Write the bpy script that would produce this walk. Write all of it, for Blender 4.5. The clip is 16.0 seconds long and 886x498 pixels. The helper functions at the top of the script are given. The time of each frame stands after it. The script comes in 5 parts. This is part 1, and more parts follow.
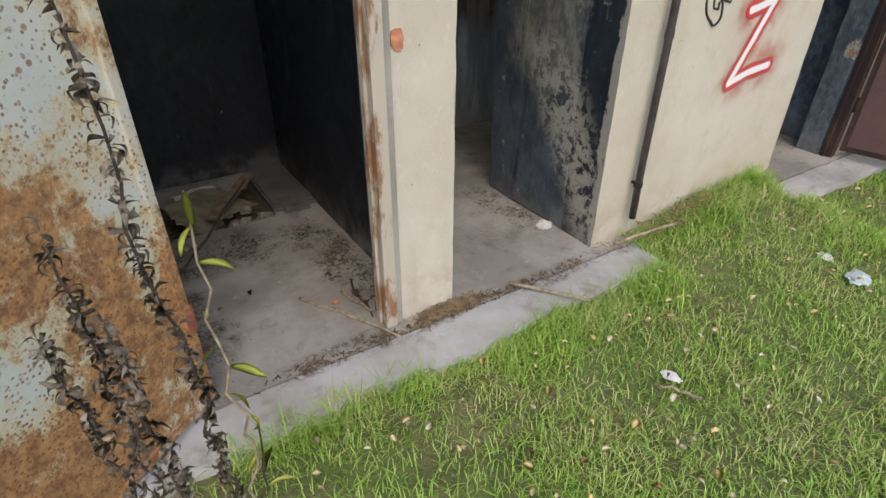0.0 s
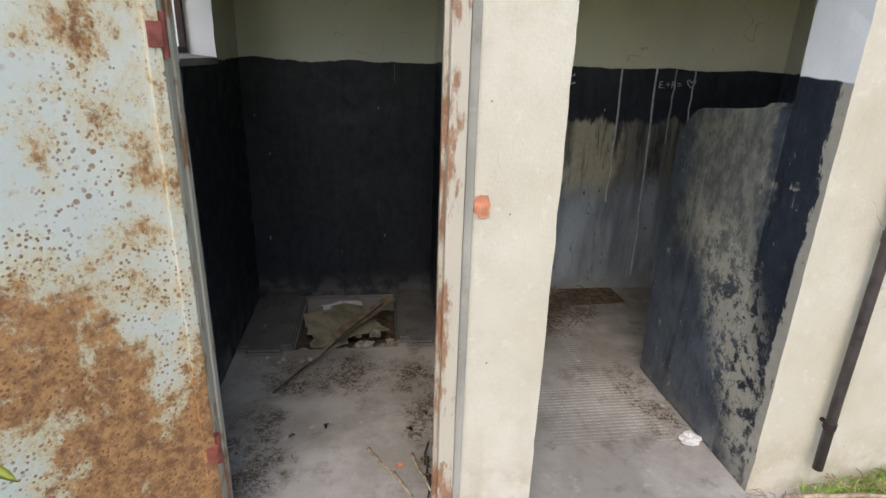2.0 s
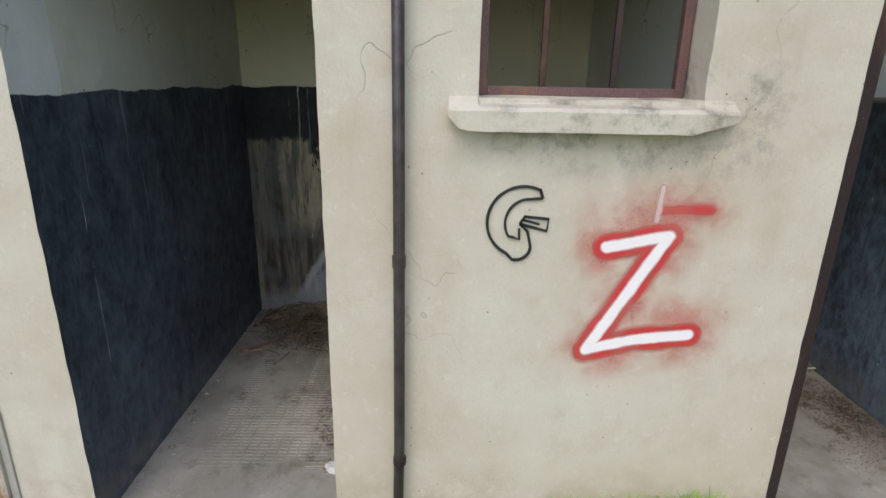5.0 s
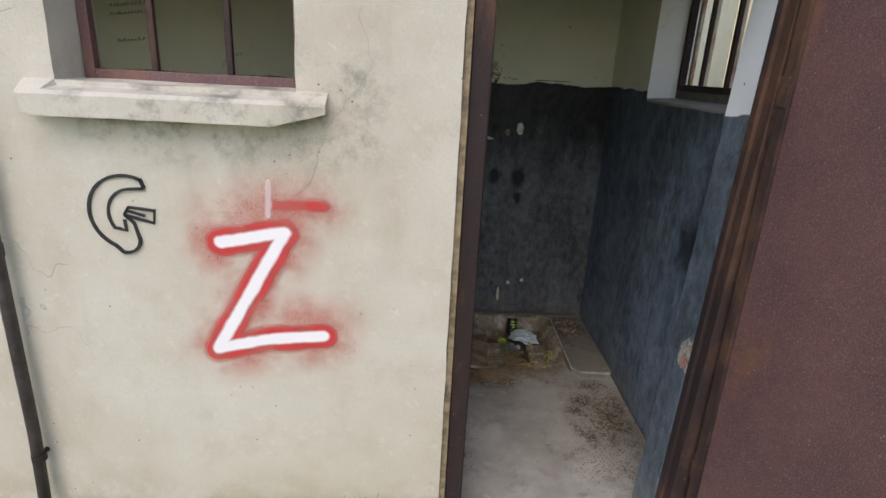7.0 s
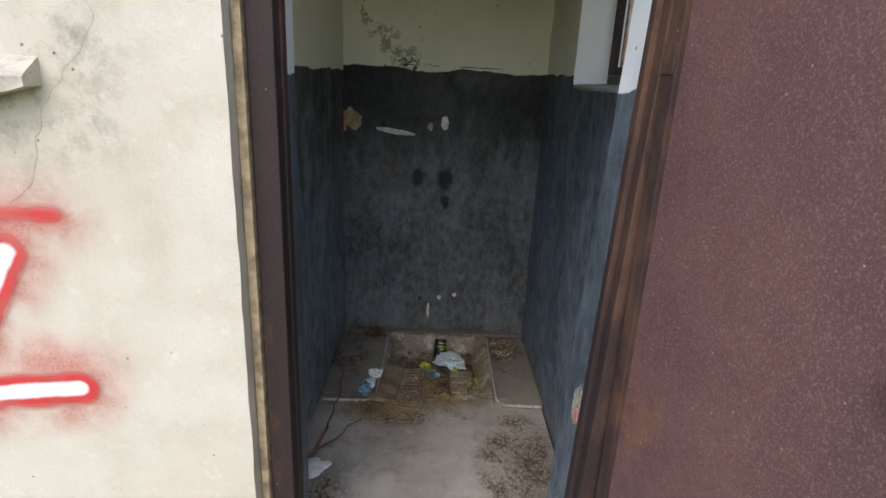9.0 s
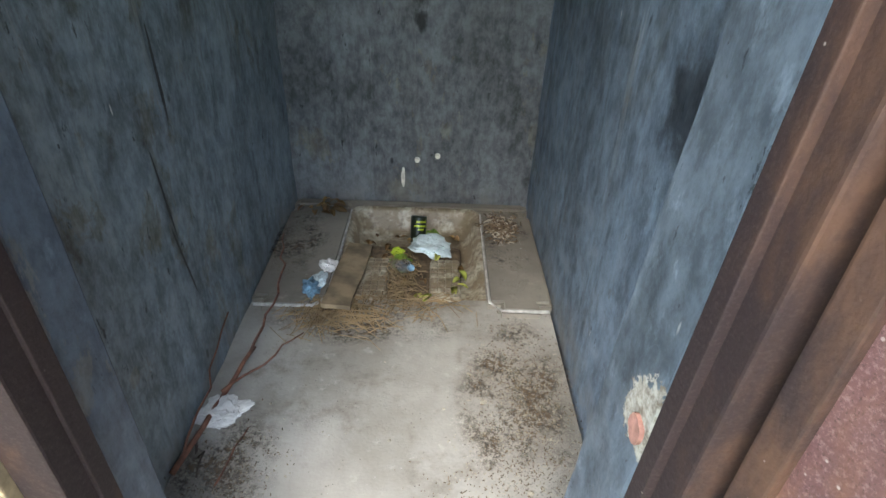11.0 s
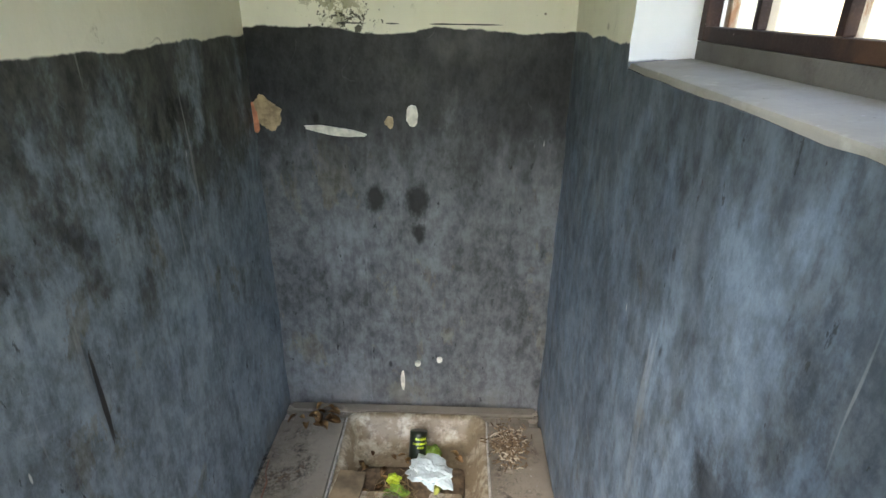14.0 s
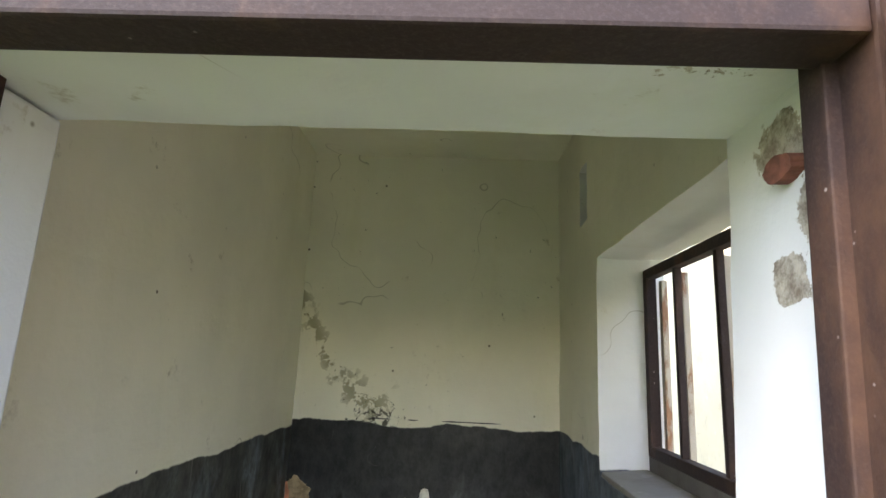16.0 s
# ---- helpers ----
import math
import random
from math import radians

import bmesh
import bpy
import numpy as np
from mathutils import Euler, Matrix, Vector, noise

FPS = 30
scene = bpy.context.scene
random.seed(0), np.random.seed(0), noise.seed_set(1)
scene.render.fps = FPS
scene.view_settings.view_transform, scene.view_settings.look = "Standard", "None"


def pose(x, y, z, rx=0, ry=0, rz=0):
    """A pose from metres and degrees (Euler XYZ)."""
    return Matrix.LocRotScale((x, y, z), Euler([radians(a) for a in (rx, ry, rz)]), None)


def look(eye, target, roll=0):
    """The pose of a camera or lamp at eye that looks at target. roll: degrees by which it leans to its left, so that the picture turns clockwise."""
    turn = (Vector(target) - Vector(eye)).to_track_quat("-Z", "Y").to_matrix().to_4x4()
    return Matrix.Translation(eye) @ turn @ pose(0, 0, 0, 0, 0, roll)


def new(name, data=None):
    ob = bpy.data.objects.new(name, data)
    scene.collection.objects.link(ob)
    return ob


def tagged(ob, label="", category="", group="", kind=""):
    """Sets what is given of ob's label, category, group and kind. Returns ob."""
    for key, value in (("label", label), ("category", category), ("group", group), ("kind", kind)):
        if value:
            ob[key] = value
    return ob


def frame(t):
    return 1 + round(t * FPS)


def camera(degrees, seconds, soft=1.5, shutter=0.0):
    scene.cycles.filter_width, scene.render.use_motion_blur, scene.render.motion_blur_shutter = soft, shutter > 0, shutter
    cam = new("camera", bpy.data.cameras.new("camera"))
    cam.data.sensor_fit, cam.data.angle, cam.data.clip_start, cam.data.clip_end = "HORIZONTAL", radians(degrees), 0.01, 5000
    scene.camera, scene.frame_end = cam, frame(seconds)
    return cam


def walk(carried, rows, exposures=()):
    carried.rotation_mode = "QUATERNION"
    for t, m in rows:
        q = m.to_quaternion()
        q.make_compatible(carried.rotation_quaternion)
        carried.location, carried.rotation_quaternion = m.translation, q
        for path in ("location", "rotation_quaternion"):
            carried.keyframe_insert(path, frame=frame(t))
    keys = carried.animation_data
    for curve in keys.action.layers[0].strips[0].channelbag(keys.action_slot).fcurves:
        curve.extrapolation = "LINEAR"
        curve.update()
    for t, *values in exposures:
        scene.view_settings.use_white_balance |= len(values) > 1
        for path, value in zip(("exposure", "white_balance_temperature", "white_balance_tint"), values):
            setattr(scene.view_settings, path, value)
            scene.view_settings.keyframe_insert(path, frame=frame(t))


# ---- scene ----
cam = camera(78.0, 16.0)
PATH = [
    (0, (-0.309, -0.14, 1.438), (0.603, 1.297, 0.388), 0.2),
    (0.5, (-0.112, -0.043, 1.475), (0.591, 1.636, 0.646), 0.7),
    (1, (0.068, 0.028, 1.475), (0.562, 1.827, 0.756), 1.8),
    (1.5, (0.153, 0.0, 1.481), (0.515, 1.847, 0.805), 1.8),
    (2, (0.22, -0.007, 1.493), (0.474, 1.861, 0.826), 1.7),
    (2.5, (0.366, -0.063, 1.502), (0.557, 1.811, 0.827), 1.3),
    (3, (0.621, -0.043, 1.511), (0.764, 1.837, 0.844), 0.7),
    (3.5, (0.912, 0.061, 1.523), (1.035, 1.952, 0.883), 0.7),
    (4, (1.214, 0.014, 1.531), (1.313, 1.913, 0.912), 0.6),
    (4.5, (1.54, -0.098, 1.521), (1.611, 1.808, 0.921), 0.6),
    (5, (1.9, -0.11, 1.521), (1.934, 1.797, 0.92), 1.1),
    (5.2, (2.063, -0.078, 1.532), (2.078, 1.83, 0.932), 1.1),
    (7.3, (3.094, -0.035, 1.544), (3.14, 1.864, 0.918), 3.1),
    (7.5, (3.141, -0.009, 1.541), (3.191, 1.892, 0.923), 3.0),
    (8, (3.277, 0.055, 1.525), (3.317, 1.96, 0.918), 2.9),
    (8.5, (3.349, 0.179, 1.518), (3.385, 2.085, 0.913), 3.1),
    (9, (3.483, 0.356, 1.476), (3.518, 2.26, 0.864), 2.8),
    (9.2, (3.565, 0.449, 1.45), (3.592, 2.352, 0.835), 2.5),
    (11.3, (3.6, 1.188, 1.173), (3.645, 2.785, -0.03), 2.7),
    (11.5, (3.599, 1.25, 1.142), (3.642, 2.792, -0.13), 2.7),
    (12, (3.595, 1.365, 1.062), (3.633, 2.798, -0.333), 1.9),
    (12.5, (3.62, 1.443, 1.14), (3.654, 2.827, -0.304), 1.5),
    (13, (3.63, 1.47, 1.285), (3.661, 2.873, -0.14), 1.1),
    (13.5, (3.615, 1.444, 1.473), (3.653, 2.984, 0.197), 1.2),
    (14, (3.67, 1.467, 1.56), (3.624, 3.294, 0.748), 0.7),
    (14.5, (3.695, 1.443, 1.521), (3.631, 3.38, 1.029), 0.5),
    (15, (3.69, 1.364, 1.613), (3.627, 3.363, 1.581), 0.7),
    (15.5, (3.649, 1.229, 1.725), (3.586, 3.202, 2.048), 1.1),
    (16, (3.618, 1.078, 1.731), (3.556, 3.035, 2.139), 2.4),
]
walk(cam, [(t, look(eye, target, roll)) for t, eye, target, roll in PATH],
     [(0, 0.92, 7000, 14), (1.5, 1.32, 6850, 14), (3.5, 1.22, 6700, 11), (5, 0.9, 6650, 11), (7.5, 1.05, 6650, 15), (9.2, 1.6, 6500, 14), (11.3, 2.75, 6350, 5), (13.3, 2.85, 6400, 6), (14.2, 3.45, 6900, 11), (15, 3.2, 7000, 14), (16, 2.75, 6750, 16)])

# ---- world and light ----
world = bpy.data.worlds.new("sky")
scene.world = world
world.use_nodes = True
wn = world.node_tree
sky = wn.nodes.new("ShaderNodeTexSky")
sky.sky_type, sky.sun_disc = "NISHITA", False
sky.sun_elevation, sky.sun_rotation = radians(48), radians(200)
sky.dust_density, sky.air_density = 1.5, 1.0
wn.links.new(sky.outputs[0], wn.nodes["Background"].inputs[0])
wn.nodes["Background"].inputs[1].default_value = 0.15
sun = new("sun", bpy.data.lights.new("sun", "SUN"))
sun.data.energy, sun.data.angle, sun.data.color = 0.5, radians(50), (1.0, 0.97, 0.92)
sun.matrix_world = look((0, 0, 10), (2.3, 6.3, 0))


# ---- materials ----
class Mat:
    """A node material with small helpers."""

    def __init__(self, name, rough=0.8, metal=0.0):
        self.m = bpy.data.materials.new(name)
        self.m.use_nodes = True
        self.t = self.m.node_tree
        self.b = self.t.nodes["Principled BSDF"]
        self.b.inputs["Roughness"].default_value = rough
        self.b.inputs["Metallic"].default_value = metal
        self.pos = self.t.nodes.new("ShaderNodeNewGeometry").outputs["Position"]

    def put(self, sock, v):
        if isinstance(v, bpy.types.NodeSocket):
            self.t.links.new(v, sock)
        elif isinstance(v, tuple) and len(v) == 3 and sock.type == "RGBA":
            sock.default_value = (*v, 1)
        else:
            sock.default_value = v

    def scaled(self, s, v=None):
        n = self.t.nodes.new("ShaderNodeVectorMath")
        n.operation = "MULTIPLY"
        self.put(n.inputs[0], v or self.pos)
        n.inputs[1].default_value = s
        return n.outputs[0]

    def noise(self, scale, detail=4, rough=0.55, stretch=None, warp=0.0):
        n = self.t.nodes.new("ShaderNodeTexNoise")
        self.t.links.new(self.scaled(stretch) if stretch else self.pos, n.inputs["Vector"])
        n.inputs["Scale"].default_value, n.inputs["Detail"].default_value = scale, detail
        n.inputs["Roughness"].default_value, n.inputs["Distortion"].default_value = rough, warp
        return n.outputs["Fac"]

    def cells(self, scale, feature="F1", stretch=None):
        n = self.t.nodes.new("ShaderNodeTexVoronoi")
        n.feature = feature
        self.t.links.new(self.scaled(stretch) if stretch else self.pos, n.inputs["Vector"])
        n.inputs["Scale"].default_value = scale
        return n.outputs["Distance"]

    def math(self, op, a, b=0.0, c=0.0):
        n = self.t.nodes.new("ShaderNodeMath")
        n.operation = op
        for s, v in zip(n.inputs, (a, b, c)):
            self.put(s, v)
        return n.outputs[0]

    def step(self, v, lo, hi, a=0.0, b=1.0):
        n = self.t.nodes.new("ShaderNodeMapRange")
        n.interpolation_type = "SMOOTHSTEP"
        for s, x in zip(n.inputs, (v, lo, hi, a, b)):
            self.put(s, x)
        return n.outputs[0]

    def mix(self, f, a, b):
        n = self.t.nodes.new("ShaderNodeMix")
        n.data_type = "RGBA"
        self.put(n.inputs[0], f), self.put(n.inputs[6], a), self.put(n.inputs[7], b)
        return n.outputs[2]

    def xyz(self):
        n = self.t.nodes.new("ShaderNodeSeparateXYZ")
        self.t.links.new(self.pos, n.inputs[0])
        return n.outputs

    def random(self):
        return self.t.nodes.new("ShaderNodeObjectInfo").outputs["Random"]

    def island(self):
        return self.t.nodes.new("ShaderNodeNewGeometry").outputs["Random Per Island"]

    def bump(self, h, dist=0.004, strength=0.6):
        n = self.t.nodes.new("ShaderNodeBump")
        n.inputs["Strength"].default_value, n.inputs["Distance"].default_value = strength, dist
        self.t.links.new(h, n.inputs["Height"])
        self.t.links.new(n.outputs[0], self.b.inputs["Normal"])

    def done(self, colour, rough=None):
        self.put(self.b.inputs["Base Color"], colour)
        if rough is not None:
            self.put(self.b.inputs["Roughness"], rough)
        return self.m


def plain(name, colour, rough=0.7, metal=0.0, spread=0.25, scale=25):
    k = Mat(name, rough, metal)
    dark = tuple(c * (1 - spread) for c in colour)
    light = tuple(min(1, c * (1 + spread)) for c in colour)
    n = k.noise(scale, 6)
    k.bump(k.noise(scale * 6, 3), 0.002, 0.4)
    return k.done(k.mix(k.step(n, 0.3, 0.7), dark, light))


def cream_plaster():
    k = Mat("cream_plaster", 0.9)
    x, y, z = k.xyz()
    c = k.mix(k.step(k.noise(1.6, 5), 0.3, 0.7), (0.51, 0.455, 0.355), (0.585, 0.545, 0.46))
    c = k.mix(k.step(k.noise(7, 6, 0.65), 0.45, 0.75, 0, 0.55), c, (0.46, 0.40, 0.295))
    c = k.mix(k.step(k.noise(30, 4), 0.58, 0.75, 0, 0.3), c, (0.68, 0.64, 0.55))
    c = k.mix(k.step(k.noise(150, 4, 0.7), 0.52, 0.72, 0, 0.35), c, (0.40, 0.36, 0.28))
    run = k.math("MULTIPLY", k.step(k.noise(5, 5, 0.6, (1, 1, 0.25)), 0.5, 0.72), k.step(k.noise(2, 2), 0.45, 0.6))
    c = k.mix(k.math("MULTIPLY", run, 0.35), c, (0.36, 0.31, 0.22))
    # black mould on the plaster beneath the sill and beside its broken end
    m1 = k.math("MULTIPLY", k.step(z, 1.20, 1.36), k.step(z, 1.62, 1.50))
    m2 = k.math("MULTIPLY", k.step(x, 1.95, 2.15), k.step(x, 2.98, 2.75))
    m3 = k.math("MULTIPLY", k.math("MULTIPLY", m1, m2), k.step(k.noise(9, 5, 0.7), 0.44, 0.70))
    c = k.mix(k.math("MULTIPLY", m3, 0.75), c, (0.13, 0.12, 0.10))
    # damp soil splashed on the foot of the wall
    foot = k.math("MULTIPLY", k.step(z, 0.32, 0.05), k.step(k.noise(6, 5, 0.7), 0.38, 0.62))
    c = k.mix(k.math("MULTIPLY", foot, 0.6), c, (0.34, 0.28, 0.18))
    n1 = k.math("ABSOLUTE", k.math("SUBTRACT", k.noise(1.5, 4, 0.5), 0.5))
    crack = k.math("MULTIPLY", k.step(n1, 0.0018, 0.0004), k.step(k.noise(1.9, 2), 0.57, 0.61))
    c = k.mix(k.math("MULTIPLY", crack, 0.3), c, (0.25, 0.21, 0.15))
    pit = k.step(k.cells(19), 0.075, 0.04)
    pit = k.math("MULTIPLY", pit, k.step(k.noise(8, 2), 0.5, 0.56))
    c = k.mix(k.math("MULTIPLY", pit, 0.8), c, (0.17, 0.14, 0.10))
    h = k.math("ADD", k.math("MULTIPLY", k.noise(9, 6, 0.6), 1.0), k.math("MULTIPLY", k.noise(90, 4), 0.45))
    h = k.math("SUBTRACT", h, k.math("ADD", k.math("MULTIPLY", crack, 0.4), k.math("MULTIPLY", pit, 0.4)))
    k.bump(h, 0.008, 0.6)
    return k.done(c)


def worn_paint(k, x, z):
    """Bare streaky wall where paint is lost: tan runs, a blue-grey wedge and its pale ridge."""
    def between(v, a, b, soft):
        return k.math("MULTIPLY", k.step(v, a - soft, a + soft), k.step(v, b + soft, b - soft))
    xw = k.math("ADD", x, k.math("MULTIPLY", k.math("SUBTRACT", k.noise(5, 5, 0.65), 0.5), 0.22))
    zw = k.math("ADD", z, k.math("MULTIPLY", k.math("SUBTRACT", k.noise(6, 5, 0.65, (1, 1, 0.4)), 0.5), 0.45))
    c = k.mix(k.step(k.noise(12, 7, 0.68, (1, 1, 0.09)), 0.40, 0.60), (0.060, 0.053, 0.045), (0.26, 0.225, 0.165))
    c = k.mix(k.step(k.noise(5, 5), 0.45, 0.65, 0, 0.5), c, (0.19, 0.195, 0.185))
    t1 = k.math("MULTIPLY", between(xw, 0.98, 1.34, 0.04), k.step(zw, 0.50, 0.72))
    t2 = k.math("MULTIPLY", between(xw, 1.43, 1.78, 0.05), k.step(zw, 0.58, 0.80))
    tan = k.math("MULTIPLY", k.math("MAXIMUM", t1, t2), k.step(k.noise(13, 7, 0.7, (1, 1, 0.12)), 0.41, 0.52))
    c = k.mix(k.math("MULTIPLY", tan, 0.9), c, k.mix(k.noise(30, 5, 0.7), (0.42, 0.34, 0.20), (0.68, 0.61, 0.45)))
    ridge = k.math("SUBTRACT", z, k.math("ADD", 0.174, k.math("MULTIPLY", k.math("SUBTRACT", x, 1.039), 1.553)))
    ridge = k.math("ADD", ridge, k.math("MULTIPLY", k.math("SUBTRACT", k.noise(7, 4), 0.5), 0.09))
    blue = k.math("MULTIPLY", k.step(ridge, 0.05, -0.02), k.step(zw, 0.86, 0.60))
    wash = k.mix(k.step(k.noise(9, 6, 0.62, (1, 1, 0.15)), 0.36, 0.64), (0.22, 0.245, 0.26), (0.44, 0.475, 0.49))
    wash = k.mix(k.step(k.noise(28, 5, 0.7, (1, 1, 0.3)), 0.58, 0.7, 0, 0.6), wash, (0.06, 0.063, 0.06))
    c = k.mix(k.math("MULTIPLY", blue, 0.9), c, wash)
    pale = k.math("MULTIPLY", k.step(k.math("ABSOLUTE", ridge), 0.06, 0.01), between(z, 0.18, 0.86, 0.06))
    c = k.mix(k.math("MULTIPLY", pale, 0.5), c, (0.62, 0.61, 0.56))
    flake = k.math("MULTIPLY", k.math("MULTIPLY", between(x, 1.12, 1.29, 0.02), k.step(zw, 0.80, 0.90)), k.step(k.noise(17, 7, 0.72, (1, 1, 0.35)), 0.47, 0.50))
    c = k.mix(flake, c, (0.012, 0.012, 0.013))
    return k.mix(k.step(k.math("ADD", z, k.math("MULTIPLY", k.noise(6, 4), 0.14)), 0.26, 0.08, 0, 0.75), c, (0.37, 0.37, 0.355))


def screen_wear(k, c, y, z):
    """Blue-black paint rubbed to grey, with flaked pale plaster low down and along the front corner."""
    yw = k.math("ADD", y, k.math("MULTIPLY", k.math("SUBTRACT", k.noise(6, 6, 0.7), 0.5), 0.30))
    zw = k.math("ADD", z, k.math("MULTIPLY", k.math("SUBTRACT", k.noise(5, 6, 0.7, (1, 1, 0.6)), 0.5), 0.45))
    g = k.math("MULTIPLY", k.math("MULTIPLY", k.step(yw, 1.66, 1.71), k.step(yw, 2.26, 2.10)), k.step(zw, 0.62, 0.82))
    rub = k.mix(k.step(k.noise(22, 8, 0.74, (1, 1, 0.6)), 0.38, 0.62), (0.12, 0.125, 0.115), (0.30, 0.29, 0.235))
    c = k.mix(k.math("MULTIPLY", g, 0.85), c, rub)
    band = k.math("ABSOLUTE", k.math("SUBTRACT", zw, k.math("ADD", 0.72, k.math("MULTIPLY", k.math("SUBTRACT", y, 1.80), 1.75))))
    f = k.math("MULTIPLY", k.math("MULTIPLY", k.step(band, 0.42, 0.12), k.step(z, 1.02, 0.86)), k.step(k.noise(15, 10, 0.80), 0.485, 0.515))
    more = k.math("MULTIPLY", k.step(k.noise(11, 10, 0.8, (1, 1, 0.7)), 0.60, 0.625), k.step(z, 1.3, 1.1))
    c = k.mix(k.math("MAXIMUM", f, k.math("MULTIPLY", more, 0.8)), c, k.mix(k.noise(40, 5, 0.7), (0.30, 0.28, 0.22), (0.52, 0.50, 0.42)))
    e = k.step(k.math("ADD", y, k.math("MULTIPLY", k.math("SUBTRACT", k.noise(13, 8, 0.75, (1, 1, 0.5)), 0.5), 0.16)), 1.487, 1.478)
    return k.mix(k.math("MULTIPLY", e, 0.9), c, k.mix(k.noise(30, 5, 0.7), (0.36, 0.34, 0.28), (0.56, 0.53, 0.45)))


def two_tone(name, dark, blue, tan, tan_amount, z0=1.45, upper=(0.66, 0.65, 0.53), scuff=0.5, soot=None, worn=None, top_dark=0.0, marks=(), screen=False, peel=False, jamb=False, olive_dark=0.0):
    """Limewash above, a dark oil-paint dado below z0, with a hand-brushed edge."""
    k = Mat(name, 0.5)
    x, y, z = k.xyz()
    wave = k.math("ADD", k.math("MULTIPLY", k.math("SUBTRACT", k.noise(4, 2), 0.5), 0.055), k.math("MULTIPLY", k.math("SUBTRACT", k.noise(40, 3, 0.6, (1, 1, 0.4)), 0.5), 0.010))
    line = k.math("ADD", z, wave)
    up = k.step(line, z0 - 0.003, z0 + 0.003)
    c = k.mix(k.step(k.noise(3.4, 8, 0.66, (1, 1, 0.75)), 0.34, 0.66), dark, blue)
    c = k.mix(k.step(k.noise(9, 7, 0.7, (1, 1, 0.55)), 0.54, 0.70, 0, 0.55), c, tuple(v * 0.4 for v in dark))
    c = k.mix(k.step(k.noise(22, 5, 0.7, (1, 1, 0.6)), 0.56, 0.72, 0, scuff), c, tuple(v * 1.5 + 0.015 for v in blue))
    if tan_amount:
        t = k.math("MULTIPLY", k.step(k.noise(4.2, 9, 0.74, (1, 1, 0.55), 0.3), 0.645 - 0.17 * tan_amount, 0.67 - 0.17 * tan_amount), k.step(line, z0 - 0.12, z0 - 0.3))
        c = k.mix(k.math("MULTIPLY", t, 0.85), c, k.mix(k.step(k.noise(14, 5), 0.35, 0.65), tan, tuple(v * 0.5 for v in tan)))
    run = k.noise(13, 7, 0.68, (1, 1, 0.10))
    c = k.mix(k.step(run, 0.53, 0.68, 0, 0.65), c, tuple(v * 0.3 for v in dark))
    c = k.mix(k.step(k.noise(21, 6, 0.66, (1, 1, 0.08)), 0.55, 0.72, 0, 0.4), c, tuple(v * 1.35 + 0.01 for v in blue))
    if worn:
        c = k.mix(k.step(k.math("ADD", line, k.math("MULTIPLY", k.math("SUBTRACT", k.noise(9, 6, 0.7, (1, 1, 0.35)), 0.5), 0.24)), worn + 0.02, worn - 0.02), c, worn_paint(k, x, z))
    if screen:
        c = screen_wear(k, c, y, z)
    fine = k.step(k.noise(26, 8, 0.74, (1, 1, 0.6)), 0.34, 0.66)
    c = k.mix(0.16 if worn or screen else 0.34, c, k.mix(fine, tuple(v * 0.35 for v in dark), tuple(v * 1.5 for v in blue)))
    nick = k.step(k.noise(36, 6, 0.72, (1, 1, 0.38)), 0.635, 0.675, 0, 0.85)
    c = k.mix(nick, c, tuple(v * 0.22 for v in dark))
    if olive_dark:
        # dark olive blotches, denser higher up the dado
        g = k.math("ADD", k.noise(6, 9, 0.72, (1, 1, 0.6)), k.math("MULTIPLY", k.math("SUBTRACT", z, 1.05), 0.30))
        c = k.mix(k.step(g, 0.44, 0.62, 0, olive_dark), c, k.mix(fine, (0.022, 0.021, 0.017), (0.075, 0.072, 0.055)))
    if top_dark:
        # near black towards the dado's top, with a ragged, streaked lower edge
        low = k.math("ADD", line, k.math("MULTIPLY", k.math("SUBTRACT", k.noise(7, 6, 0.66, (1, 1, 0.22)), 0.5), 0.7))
        c = k.mix(k.step(low, z0 - top_dark * 1.4, z0 - top_dark * 0.4, 0, 0.96), c, k.mix(fine, (0.008, 0.008, 0.009), (0.022, 0.023, 0.025)))
    if soot:
        dy, dz = k.math("SUBTRACT", y, soot[0]), k.math("SUBTRACT", z, soot[1])
        dd = k.math("SQRT", k.math("ADD", k.math("MULTIPLY", dy, dy), k.math("MULTIPLY", k.math("MULTIPLY", dz, dz), 0.5)))
        dd = k.math("ADD", dd, k.math("MULTIPLY", k.math("SUBTRACT", k.noise(9, 8, 0.75), 0.5), 0.30))
        c = k.mix(k.math("MULTIPLY", k.math("MULTIPLY", k.step(dd, soot[2], soot[2] * 0.2), 0.75), k.step(x, 3.9, 3.95)), c, (0.008, 0.008, 0.009))
    for mx, mz, mr in marks:
        dx, dz = k.math("SUBTRACT", x, mx), k.math("MULTIPLY", k.math("SUBTRACT", z, mz), 0.55)
        dd = k.math("SQRT", k.math("ADD", k.math("MULTIPLY", dx, dx), k.math("MULTIPLY", dz, dz)))
        dd = k.math("ADD", dd, k.math("MULTIPLY", k.math("SUBTRACT", k.noise(24, 6, 0.7, (1, 1, 0.5)), 0.5), mr * 1.6))
        c = k.mix(k.step(dd, mr, mr * 0.35, 0, 0.92), c, (0.006, 0.006, 0.006))
    spot = k.math("MULTIPLY", k.step(k.cells(16, "F1", (1, 1, 0.22)), 0.05, 0.025), k.step(k.noise(6, 2), 0.47, 0.53))
    c = k.mix(k.math("MULTIPLY", spot, 0.9), c, (0.55, 0.55, 0.52))
    hair = k.math("ABSOLUTE", k.math("SUBTRACT", k.noise(5.5, 3, 0.5, (1, 1, 0.55)), 0.5))
